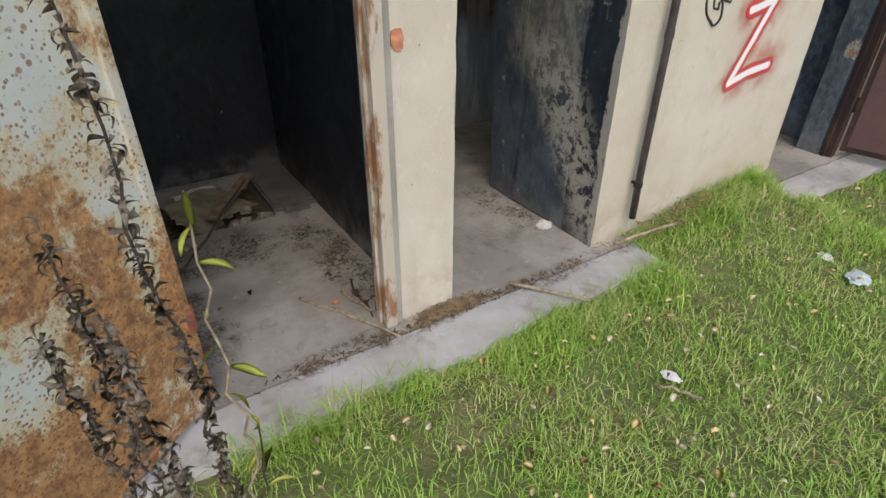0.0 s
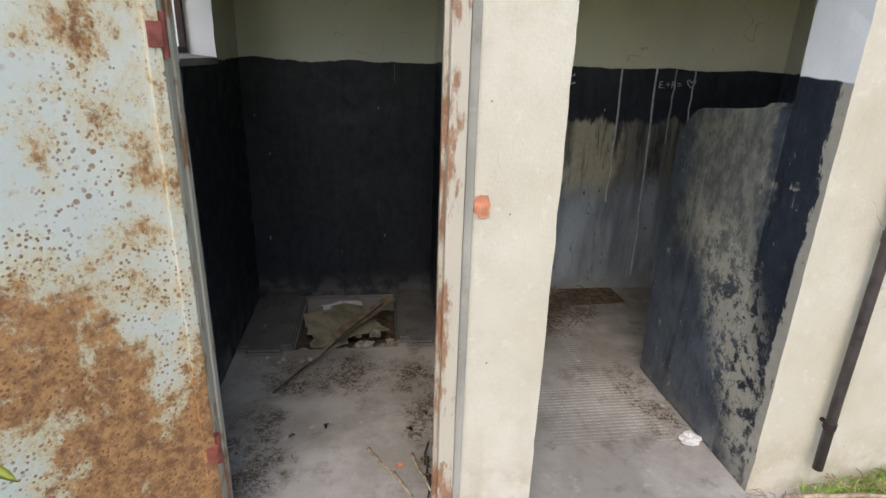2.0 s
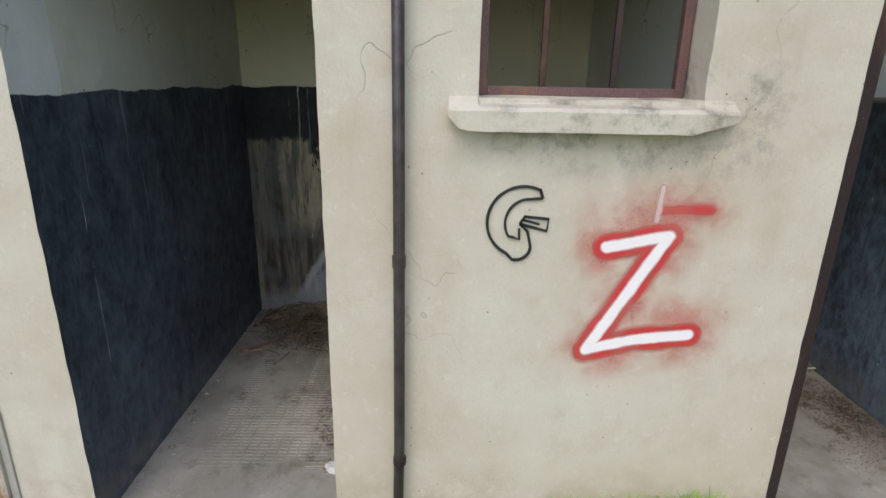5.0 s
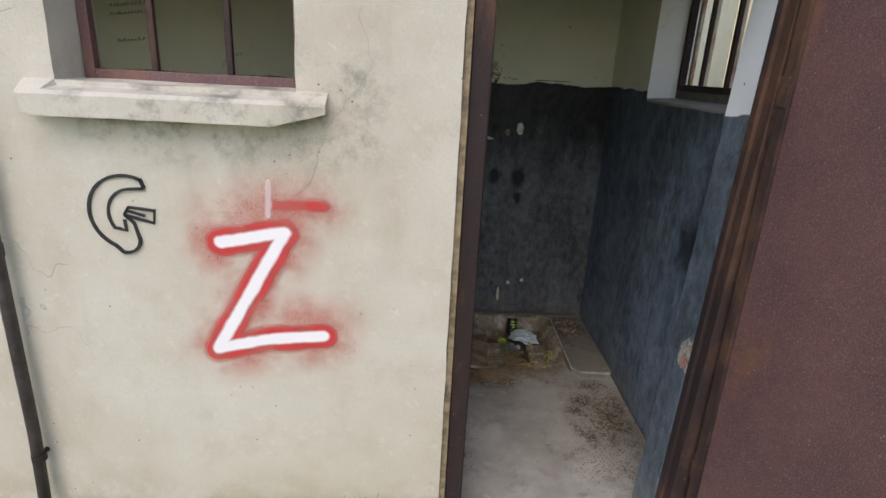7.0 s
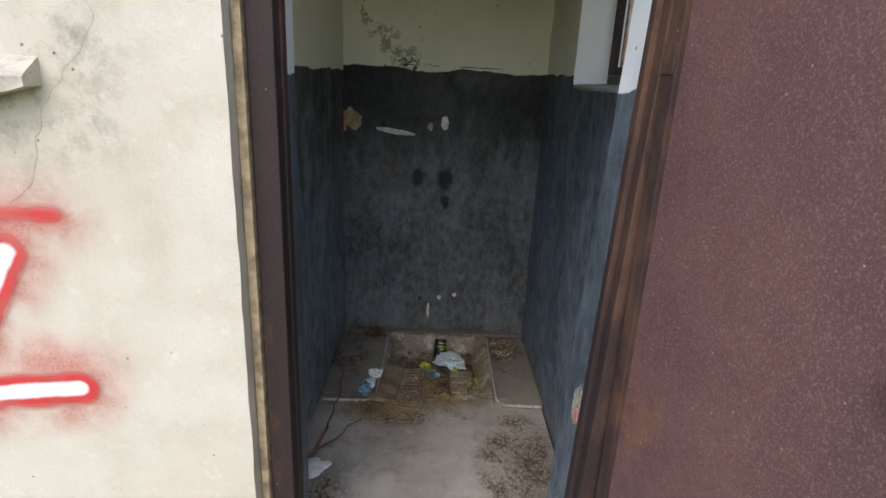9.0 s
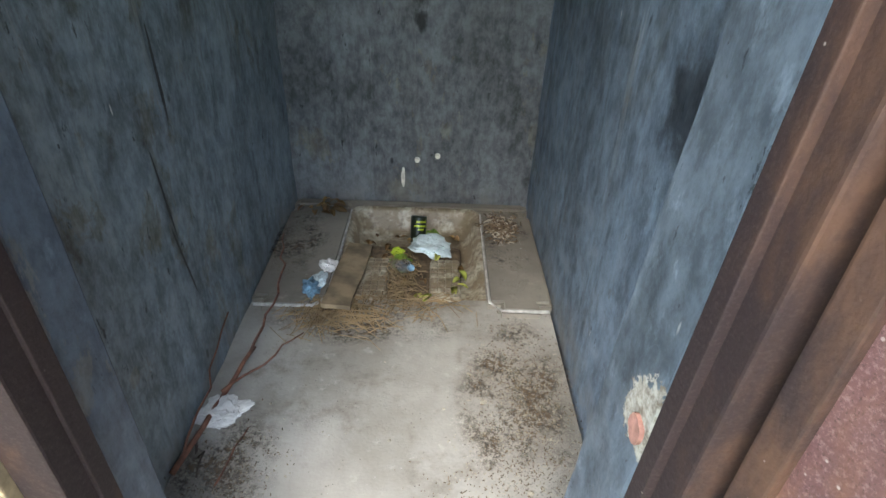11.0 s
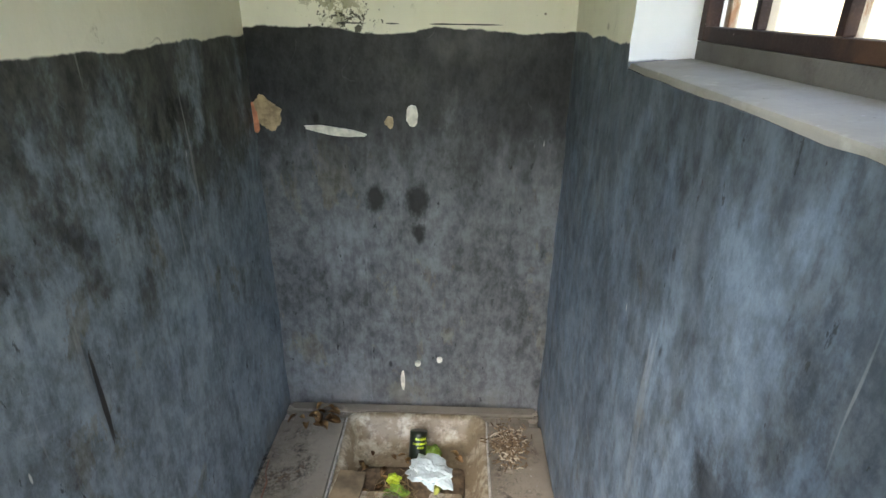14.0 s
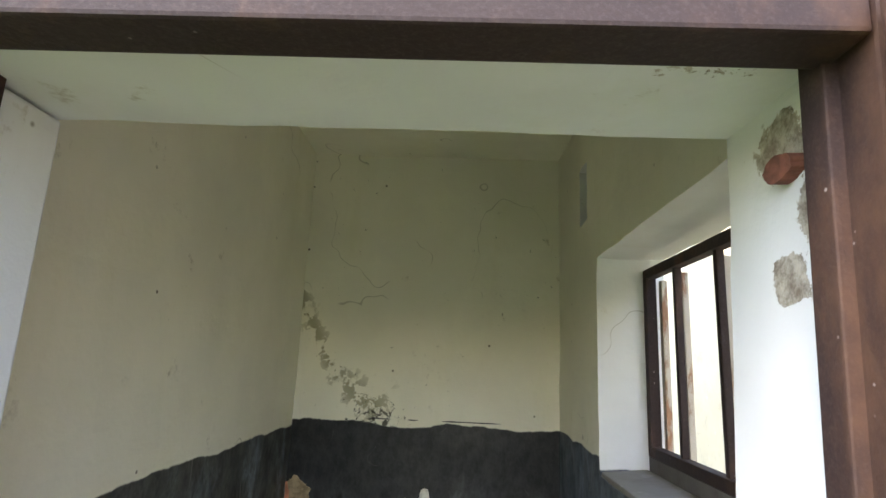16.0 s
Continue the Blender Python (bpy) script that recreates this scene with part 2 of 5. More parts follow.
    hair = k.math("MULTIPLY", k.step(hair, 0.003, 0.0008), k.step(k.noise(9, 3), 0.52, 0.60))
    c = k.mix(k.math("MULTIPLY", hair, 0.06), c, tuple(v * 2.2 + 0.05 for v in blue))
    drip = k.math("MULTIPLY", k.step(k.noise(26, 2, 0.5, (1, 1, 0.03)), 0.685, 0.70), k.step(z, 0.3, 1.3))
    c = k.mix(k.math("MULTIPLY", drip, 0.3), c, (0.4, 0.41, 0.4))
    hole = k.math("MULTIPLY", k.step(k.cells(7, "F1", (1, 1, 0.5)), 0.07, 0.03), k.step(k.noise(5, 2), 0.46, 0.56))
    c = k.mix(k.math("MULTIPLY", hole, 0.8), c, (0.006, 0.006, 0.007))
    # lower edge scuffed back to grey cement
    c = k.mix(k.math("MULTIPLY", k.step(z, 0.18, 0.02), k.step(k.noise(9, 5), 0.4, 0.6, 0.1, 0.6)), c, (0.19, 0.18, 0.16))
    u = k.mix(k.step(k.noise(1.7, 5), 0.3, 0.7), upper, tuple(v * 0.86 for v in upper))
    u = k.mix(k.step(k.noise(4, 6, 0.65, (1, 1, 0.3)), 0.5, 0.8, 0, 0.4), u, tuple(v * q for v, q in zip(upper, (0.75, 0.74, 0.62))))
    vein = k.math("ABSOLUTE", k.math("SUBTRACT", k.noise(1.1, 4, 0.5), 0.5))
    vein = k.math("MULTIPLY", k.step(vein, 0.0016, 0.0004), k.step(k.noise(2.6, 3), 0.54, 0.60))
    u = k.mix(k.math("MULTIPLY", vein, 0.4), u, (0.16, 0.13, 0.085))
    smudge = k.math("MULTIPLY", k.step(k.noise(11, 8, 0.75), 0.60, 0.70), k.step(k.noise(2.2, 3), 0.48, 0.62))
    u = k.mix(k.math("MULTIPLY", smudge, 0.5), u, (0.30, 0.26, 0.17))
    if peel:
        # limewash flaked off in the corner, and black mould where it ends
        away = k.math("ABSOLUTE", k.math("SUBTRACT", z, k.math("ADD", 1.555, k.math("MULTIPLY", k.math("POWER", k.math("MAXIMUM", k.math("SUBTRACT", 3.34, x), 0.0), 2.0), 3.2))))
        near = k.math("MULTIPLY", k.step(away, 0.16, 0.0), k.step(x, 3.46, 3.30))
        lost = k.step(k.math("ADD", k.noise(17, 9, 0.72), k.math("MULTIPLY", near, 0.13)), 0.625, 0.635)
        u = k.mix(k.math("MULTIPLY", lost, near), u, k.mix(k.noise(30, 5, 0.7), (0.33, 0.31, 0.20), (0.46, 0.44, 0.31)))
        dx = k.math("ABSOLUTE", k.math("SUBTRACT", x, 3.31))
        rot = k.step(k.math("ADD", k.noise(38, 7, 0.74), k.math("MULTIPLY", k.math("MULTIPLY", k.step(dx, 0.20, 0.0), k.step(z, 1.64, 1.50)), 0.16)), 0.665, 0.685)
        u = k.mix(k.math("MULTIPLY", rot, 0.9), u, (0.035, 0.03, 0.022))
    fleck = k.math("MULTIPLY", k.step(k.cells(9), 0.055, 0.03), k.step(k.noise(4, 2), 0.44, 0.5))
    u = k.mix(k.math("MULTIPLY", fleck, 0.85), u, (0.12, 0.10, 0.07))
    c = k.mix(up, c, u)
    if jamb:
        # plaster broken away beside the steel frame, down to mortar and brick
        n = k.math("SUBTRACT", k.noise(26, 9, 0.72), 0.5)
        def spot_at(cy, cz, ry, rz, reach):
            a, b = k.math("MULTIPLY", k.math("SUBTRACT", y, cy), 1 / ry), k.math("MULTIPLY", k.math("SUBTRACT", z, cz), 1 / rz)
            d = k.math("SQRT", k.math("ADD", k.math("MULTIPLY", a, a), k.math("MULTIPLY", b, b)))
            return k.step(k.math("ADD", d, k.math("MULTIPLY", n, reach)), 1.02, 0.98)
        strip = k.math("MULTIPLY", k.step(k.math("ADD", y, k.math("MULTIPLY", n, 0.10)), 1.497, 1.492), k.step(z, 1.55, 1.62))
        lost = k.math("MAXIMUM", strip, k.math("MAXIMUM", spot_at(1.50, 1.87, 0.035, 0.12, 2.6), k.math("MAXIMUM", spot_at(1.535, 0.69, 0.045, 0.055, 3.0), k.math("MAXIMUM", spot_at(1.555, 1.815, 0.028, 0.022, 2.2), spot_at(1.56, 1.94, 0.05, 0.03, 2.2)))))
        crust = k.mix(k.step(k.noise(45, 7, 0.75), 0.36, 0.64), (0.16, 0.125, 0.085), (0.50, 0.47, 0.40))
        c = k.mix(k.math("MULTIPLY", lost, 0.95), c, crust)
        up = k.math("SUBTRACT", up, k.math("MULTIPLY", lost, 2.5))
    k.bump(k.math("ADD", k.noise(8, 5, 0.6), k.math("ADD", k.math("MULTIPLY", up, 0.15), k.math("MULTIPLY", k.noise(70, 4), 0.22))), 0.007, 0.5)
    k.b.inputs["Specular IOR Level"].default_value = 0.3
    return k.done(c, k.step(up, 0, 1, k.step(k.noise(12, 4), 0.3, 0.7, 0.40, 0.62), 0.85))


def concrete(name, light, dark, stain):
    k = Mat(name, 0.85)
    c = k.mix(k.step(k.noise(2.2, 6, 0.62), 0.34, 0.66), dark, light)
    c = k.mix(k.step(k.noise(5.5, 7, 0.72), 0.5, 0.72, 0, 0.75), c, stain)
    c = k.mix(k.step(k.noise(16, 5, 0.6), 0.6, 0.75, 0, 0.5), c, tuple(v * 1.35 for v in light))
    grit = k.math("MULTIPLY", k.step(k.cells(60), 0.16, 0.08), k.step(k.noise(7, 3), 0.5, 0.62))
    c = k.mix(k.math("MULTIPLY", grit, 0.7), c, (0.09, 0.075, 0.06))
    chalk = k.math("MULTIPLY", k.step(k.cells(34), 0.10, 0.05), k.step(k.noise(5, 3), 0.5, 0.6))
    c = k.mix(k.math("MULTIPLY", chalk, 0.7), c, (0.55, 0.53, 0.5))
    k.bump(k.math("ADD", k.noise(10, 6, 0.62), k.math("MULTIPLY", k.noise(120, 3), 0.3)), 0.006, 0.6)
    return k.done(c)


def rusty_paint():
    k = Mat("rusted_pale_paint", 0.55)
    x, y, z = k.xyz()
    c = k.mix(k.step(k.noise(3, 5), 0.3, 0.7), (0.50, 0.53, 0.50), (0.58, 0.57, 0.49))
    low = k.step(z, 1.35, 0.15, -0.03, 0.14)
    n = k.math("ADD", k.noise(3.4, 12, 0.76, (1, 1, 0.85)), low)
    patch = k.step(n, 0.505, 0.58)
    halo = k.step(n, 0.43, 0.55)
    speck = k.math("MULTIPLY", k.step(k.noise(85, 5, 0.8), 0.575, 0.63), k.step(n, 0.42, 0.52))
    dots = k.math("MULTIPLY", k.step(k.math("ADD", k.cells(75), k.math("MULTIPLY", k.noise(60, 3), 0.3)), 0.50, 0.36), k.step(k.math("ADD", k.noise(6, 6, 0.7), low), 0.42, 0.60))
    big = k.math("MULTIPLY", k.step(k.math("ADD", k.cells(30), k.math("MULTIPLY", k.noise(40, 3), 0.3)), 0.38, 0.29), k.step(k.noise(9, 3), 0.45, 0.60))
    c = k.mix(k.math("MULTIPLY", halo, 0.7), c, (0.55, 0.42, 0.20))
    rust = k.mix(k.step(k.noise(26, 8, 0.75), 0.35, 0.65), (0.15, 0.055, 0.022), (0.46, 0.23, 0.085))
    c = k.mix(k.math("MULTIPLY", patch, 0.92), c, rust)
    c = k.mix(k.math("MULTIPLY", k.math("MAXIMUM", k.math("MAXIMUM", dots, big), speck), 0.85), c, (0.24, 0.095, 0.035))
    h = k.math("ADD", k.math("MULTIPLY", patch, 0.5), k.math("ADD", dots, k.math("MULTIPLY", k.noise(60, 5), 0.5)))
    k.bump(h, 0.003, 0.6)
    return k.done(c, k.step(patch, 0, 1, 0.42, 0.9))


# a shade below 1 darkens the paint as if the steel stood in shadow
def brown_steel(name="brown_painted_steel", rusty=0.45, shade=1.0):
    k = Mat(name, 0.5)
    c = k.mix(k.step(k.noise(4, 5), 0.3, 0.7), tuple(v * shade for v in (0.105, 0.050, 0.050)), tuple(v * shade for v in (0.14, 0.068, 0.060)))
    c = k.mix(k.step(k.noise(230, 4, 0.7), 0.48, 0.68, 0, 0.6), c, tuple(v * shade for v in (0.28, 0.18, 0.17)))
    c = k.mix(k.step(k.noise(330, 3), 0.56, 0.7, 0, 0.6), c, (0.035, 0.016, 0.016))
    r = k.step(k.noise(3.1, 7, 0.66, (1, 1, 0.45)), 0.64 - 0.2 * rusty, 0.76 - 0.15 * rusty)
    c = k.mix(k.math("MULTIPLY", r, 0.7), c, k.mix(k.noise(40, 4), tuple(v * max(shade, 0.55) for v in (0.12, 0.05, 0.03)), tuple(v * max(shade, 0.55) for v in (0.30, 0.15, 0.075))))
    s = k.math("MULTIPLY", k.step(k.cells(48), 0.10, 0.05), k.step(k.noise(6, 2), 0.54, 0.58))
    c = k.mix(k.math("MULTIPLY", s, 0.8), c, (0.42, 0.36, 0.32))
    k.bump(k.math("ADD", k.noise(90, 4), k.math("MULTIPLY", r, 0.5)), 0.0025, 0.5)
    return k.done(c, k.step(k.noise(30, 3), 0.3, 0.7, 0.36, 0.62) if shade > 0.9 else 0.75)


def flaking_steel():
    """Old cream paint over rust, on door frame and bars."""
    k = Mat("flaking_steel_paint", 0.65)
    f = k.step(k.noise(16, 7, 0.68, (1, 1, 0.3)), 0.40, 0.50)
    rust = k.mix(k.noise(30, 5), (0.16, 0.075, 0.04), (0.40, 0.22, 0.12))
    k.bump(k.math("ADD", f, k.noise(60, 4)), 0.003, 0.6)
    return k.done(k.mix(f, rust, (0.47, 0.42, 0.34)))


def graffiti_paint():
    """Sprayed zigzag: a white core line in a soft red outline, fading out."""
    k = Mat("spray_paint", 0.6)
    x, y, z = k.xyz()

    def stroke(ax, az, bx, bz):
        dx, dz = bx - ax, bz - az
        ll = dx * dx + dz * dz
        px, pz = k.math("SUBTRACT", x, ax), k.math("SUBTRACT", z, az)
        t = k.math("ADD", k.math("MULTIPLY", px, dx / ll), k.math("MULTIPLY", pz, dz / ll))
        t = k.math("MINIMUM", k.math("MAXIMUM", t, 0.0), 1.0)
        ex, ez = k.math("SUBTRACT", px, k.math("MULTIPLY", t, dx)), k.math("SUBTRACT", pz, k.math("MULTIPLY", t, dz))
        return k.math("SQRT", k.math("ADD", k.math("MULTIPLY", ex, ex), k.math("MULTIPLY", ez, ez)))

    white = None
    for s in ((2.415, 1.046, 2.598, 1.083), (2.598, 1.083, 2.383, 0.706), (2.383, 0.706, 2.53, 0.743), (2.53, 0.743, 2.70, 0.762)):
        d = stroke(*s)
        white = d if white is None else k.math("MINIMUM", white, d)
    red = white
    for s in ((2.57, 1.161, 2.71, 1.166), (2.71, 0.757, 2.725, 0.762)):
        red = k.math("MINIMUM", red, k.math("ADD", stroke(*s), 0.026))
    tick = stroke(2.553, 1.13, 2.560, 1.228)
    mist = k.math("MULTIPLY", k.step(k.math("MINIMUM", stroke(2.40, 1.13, 2.50, 1.155), stroke(2.62, 0.83, 2.76, 0.80)), 0.12, 0.0), k.step(k.noise(9, 4), 0.35, 0.65, 0.1, 0.7))
    wob = k.math("MULTIPLY", k.math("SUBTRACT", k.noise(18, 3), 0.5), 0.012)
    grain = k.noise(160, 3, 0.7)
    core = k.step(k.math("ADD", white, wob), 0.023, 0.013)
    ring = k.math("MULTIPLY", k.step(k.math("ADD", red, wob), 0.060, 0.028), k.step(k.noise(11, 3), 0.35, 0.6, 0.75, 1.0))
    cloud = k.math("MULTIPLY", k.step(red, 0.15, 0.02), k.step(k.noise(8, 4, 0.6), 0.36, 0.66, 0.10, 0.9))
    cloud = k.math("MAXIMUM", cloud, mist)
    cloud = k.math("MULTIPLY", cloud, k.step(grain, 0.3, 0.7, 0.45, 1.0))
    tk = k.math("MULTIPLY", k.step(tick, 0.014, 0.004), 0.65)
    alpha = k.math("MAXIMUM", k.math("MAXIMUM", core, k.math("MULTIPLY", ring, 0.93)), k.math("MAXIMUM", k.math("MULTIPLY", cloud, 0.8), tk))
    c = k.mix(k.math("MAXIMUM", core, tk), k.mix(ring, (0.66, 0.13, 0.10), (0.56, 0.035, 0.035)), (0.84, 0.80, 0.80))
    k.put(k.b.inputs["Alpha"], alpha)
    k.bump(k.noise(9, 6), 0.006, 0.4)
    return k.done(c)


def grass_mat():
    k = Mat("grass_blades", 0.6)
    r = k.island()
    c = k.mix(r, (0.15, 0.31, 0.03), (0.37, 0.54, 0.09))
    dry = k.math("MULTIPLY", k.step(k.noise(2.4, 4), 0.40, 0.62), k.step(r, 0.35, 0.75))
    c = k.mix(k.math("MULTIPLY", dry, 0.75), c, (0.56, 0.50, 0.24))
    k.b.inputs["Subsurface Weight"].default_value = 0.0
    return k.done(c)


def leaf_mat(name, a, b):
    k = Mat(name, 0.6)
    return k.done(k.mix(k.random(), a, b))


def soil_mat():
    k = Mat("soil_and_thatch", 0.95)
    c = k.mix(k.step(k.noise(9, 6, 0.7), 0.35, 0.65), (0.09, 0.10, 0.035), (0.19, 0.175, 0.08))
    c = k.mix(k.step(k.noise(1.7, 5), 0.4, 0.65, 0, 0.7), c, (0.11, 0.18, 0.035))
    k.bump(k.noise(40, 5), 0.02, 0.8)
    return k.done(c)


CREAM = cream_plaster()
# the first stall gets less light: its dado paint is darkened for that
DADO_1_DIM = two_tone("dado_first_stall_dim", (0.010, 0.011, 0.014), (0.022, 0.025, 0.031), (0.1, 0.09, 0.07), 0.0, 1.45, (0.60, 0.59, 0.48), 0.2)
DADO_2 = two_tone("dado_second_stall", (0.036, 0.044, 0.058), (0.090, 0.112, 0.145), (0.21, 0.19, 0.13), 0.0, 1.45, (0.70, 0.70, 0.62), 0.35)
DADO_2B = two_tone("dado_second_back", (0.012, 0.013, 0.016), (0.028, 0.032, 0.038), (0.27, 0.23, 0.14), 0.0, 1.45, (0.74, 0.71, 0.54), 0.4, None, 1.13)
DADO_LOW = two_tone("dado_low_wall", (0.024, 0.031, 0.043), (0.09, 0.11, 0.13), (0.45, 0.42, 0.32), 0.0, 1.5, (0.6, 0.6, 0.5), 0.6, screen=True)
DADO_3 = two_tone("dado_third_stall", (0.062, 0.080, 0.104), (0.175, 0.228, 0.29), (0.12, 0.11, 0.085), 0.25, 1.492, (0.86, 0.85, 0.70), 0.35, (2.01, 0.93, 0.13), olive_dark=0.45)
DADO_3B = two_tone("dado_third_back", (0.050, 0.052, 0.053), (0.15, 0.16, 0.168), (0.16, 0.145, 0.105), 0.4, 1.492, (0.86, 0.84, 0.70), 0.35, None, None, 0.50, ((3.385, 0.93, 0.045), (3.53, 0.93, 0.055), (3.535, 0.80, 0.03), (3.19, 1.21, 0.022)), peel=True)
WHITE = two_tone("white_reveal", (0.05, 0.06, 0.075), (0.10, 0.12, 0.15), (0.2, 0.18, 0.15), 0.3, 1.455, (0.78, 0.80, 0.80), 0.8)
REVEAL = two_tone("broken_reveal", (0.07, 0.085, 0.10), (0.14, 0.17, 0.20), (0.2, 0.18, 0.15), 0.3, 1.455, (0.78, 0.80, 0.80), 0.8, jamb=True)
WHITE_2 = two_tone("white_nib", (0.014, 0.017, 0.024), (0.03, 0.038, 0.052), (0.26, 0.24, 0.18), 0.0, 1.455, (0.78, 0.80, 0.82), 0.5, screen=True)
WHITE_1 = two_tone("white_pier", (0.034, 0.042, 0.055), (0.082, 0.102, 0.132), (0.2, 0.18, 0.15), 0.0, 1.45, (0.76, 0.77, 0.74), 0.4)
FLOOR = concrete("cement_floor", (0.40, 0.375, 0.33), (0.25, 0.23, 0.195), (0.13, 0.112, 0.085))
APRON = concrete("apron_cement", (0.46, 0.455, 0.44), (0.33, 0.32, 0.29), (0.2, 0.175, 0.13))
PLATE = concrete("platform_cement", (0.26, 0.235, 0.19), (0.17, 0.15, 0.12), (0.10, 0.085, 0.06))
GRIME = concrete("grimy_cement", (0.17, 0.16, 0.14), (0.10, 0.094, 0.082), (0.055, 0.048, 0.04))
MORTAR = concrete("grey_mortar", (0.36, 0.34, 0.30), (0.26, 0.245, 0.21), (0.2, 0.18, 0.15))
# the rusting frame's brown carries shade: same steel, darkened to a sixth
RUSTY, BROWN, RUSTBROWN_SHADED, FLAKE = rusty_paint(), brown_steel(), brown_steel("brown_rusting_frame_shaded", 0.8, 0.17), flaking_steel()
PIPE = plain("dark_pipe_paint", (0.045, 0.034, 0.034), 0.45, 0.0, 0.5, 18)
RED_STEEL = plain("red_oxide_hinge", (0.26, 0.07, 0.05), 0.7, 0.0, 0.4)
SPRAY = graffiti_paint()
MARKER = plain("black_marker_paint", (0.02, 0.02, 0.02), 0.5)
CHALK = plain("chalk_scratch", (0.5, 0.5, 0.48), 0.9)
PENCIL = plain("pencil_marks", (0.40, 0.385, 0.31), 0.9)
BRICK = plain("bare_brick", (0.52, 0.21, 0.12), 0.9, 0.0, 0.35, 30)
PINKBRICK = plain("pink_brick", (0.40, 0.20, 0.15), 0.95, 0.0, 0.35, 40)
OLDBRICK = plain("dark_old_brick", (0.17, 0.065, 0.045), 0.95, 0.0, 0.5, 40)
BARE = plain("bare_tan_plaster", (0.33, 0.25, 0.15), 0.95, 0.0, 0.4, 30)
OLDWHITE = plain("old_white_filler", (0.60, 0.57, 0.48), 0.9, 0.0, 0.2, 40)
STICK = plain("weathered_stick", (0.30, 0.24, 0.16), 0.85, 0.0, 0.4, 40)
WITHER = plain("withered_leaf_brown", (0.22, 0.18, 0.135), 0.9, 0.0, 0.5, 40)
TWIG = plain("red_brown_twig", (0.17, 0.075, 0.045), 0.75, 0.0, 0.4, 40)
DEADSTEM = plain("dead_stem", (0.13, 0.095, 0.06), 0.9, 0.0, 0.5, 12)
DARKTWIG = plain("dark_twig", (0.05, 0.038, 0.028), 0.8, 0.0, 0.4, 40)
STRAW = plain("dry_straw", (0.22, 0.155, 0.08), 0.9, 0.0, 0.4, 15)
BOARD = plain("weathered_board", (0.22, 0.165, 0.10), 0.85, 0.0, 0.4, 14)
PANEL = plain("old_fibreboard", (0.23, 0.205, 0.13), 0.9, 0.0, 0.35, 10)
WORN = plain("worn_cement_edge", (0.40, 0.385, 0.35), 0.9, 0.0, 0.3, 30)
RUBBLE = plain("rubble", (0.30, 0.27, 0.21), 0.95, 0.0, 0.4, 20)
DIRT = plain("dry_dirt", (0.12, 0.085, 0.05), 0.95, 0.0, 0.5, 30)
def stained_ceramic():
    k = Mat("stained_white_ceramic", 0.5)
    c = k.mix(k.step(k.noise(9, 6, 0.7), 0.36, 0.56), (0.46, 0.42, 0.32), (0.20, 0.155, 0.095))
    c = k.mix(k.step(k.noise(40, 5, 0.7), 0.5, 0.65, 0, 0.6), c, (0.11, 0.08, 0.05))
    k.bump(k.noise(50, 4), 0.003, 0.4)
    return k.done(c)


CERAMIC = stained_ceramic()
PAPER = plain("dirty_white_paper", (0.68, 0.66, 0.62), 0.9, 0.0, 0.12, 20)
BAG = plain("pale_blue_plastic", (0.50, 0.58, 0.58), 0.35, 0.0, 0.2, 20)
FOIL = plain("blue_wrapper", (0.16, 0.27, 0.36), 0.35, 0.3, 0.7, 30)
CAN = plain("black_green_can", (0.012, 0.018, 0.012), 0.3, 0.3, 0.3, 20)
LIME = plain("lime_print", (0.42, 0.52, 0.03), 0.4)
GREENBIT = plain("green_wrapper", (0.16, 0.26, 0.03), 0.4, 0.0, 0.5, 15)
GRASS, SOIL = grass_mat(), soil_mat()
DEADLEAF = leaf_mat("dead_leaf", (0.17, 0.09, 0.035), (0.36, 0.23, 0.08))
PALELEAF = leaf_mat("pale_fallen_leaf", (0.74, 0.71, 0.52), (0.74, 0.56, 0.22))
GREENLEAF = leaf_mat("yellow_green_leaf", (0.30, 0.36, 0.05), (0.55, 0.55, 0.12))
NEIGHBOUR = concrete("neighbour_plaster", (0.72, 0.64, 0.44), (0.64, 0.56, 0.38), (0.5, 0.43, 0.29))
ROOFING = concrete("roof_cement", (0.2, 0.19, 0.17), (0.13, 0.125, 0.11), (0.07, 0.065, 0.06))
def dirt_film():
    k = Mat("loose_dirt", 0.95)
    f = k.math("MULTIPLY", k.step(k.noise(6, 6, 0.7), 0.42, 0.60), k.step(k.noise(70, 5, 0.75), 0.42, 0.56))
    sp = k.math("MULTIPLY", k.step(k.noise(170, 4, 0.8), 0.56, 0.64), k.step(k.noise(9, 5, 0.7), 0.36, 0.58))
    g = k.t.nodes.new("ShaderNodeVectorMath")
    g.operation = "DISTANCE"
    flat = k.scaled((1, 1, 0), k.t.nodes.new("ShaderNodeTexCoord").outputs["Generated"])
    k.t.links.new(flat, g.inputs[0])
    g.inputs[1].default_value = (0.5, 0.5, 0.0)
    thin_out = k.step(k.math("ADD", g.outputs["Value"], k.math("MULTIPLY", k.math("SUBTRACT", k.noise(5, 5), 0.5), 0.35)), 0.48, 0.22)
    k.put(k.b.inputs["Alpha"], k.math("MULTIPLY", k.math("MULTIPLY", k.math("MAXIMUM", f, sp), thin_out), 0.85))
    k.bump(k.noise(80, 5), 0.006, 0.8)
    return k.done(k.mix(k.step(k.noise(50, 5, 0.7), 0.35, 0.65), (0.075, 0.052, 0.03), (0.20, 0.15, 0.095)))


FILM = dirt_film()
CRUMB = Mat("leaf_crumbs", 0.95)
CRUMB = CRUMB.done(CRUMB.mix(CRUMB.step(CRUMB.island(), 0.55, 1.0), CRUMB.mix(CRUMB.island(), (0.06, 0.04, 0.022), (0.20, 0.14, 0.075)), (0.40, 0.36, 0.28)))
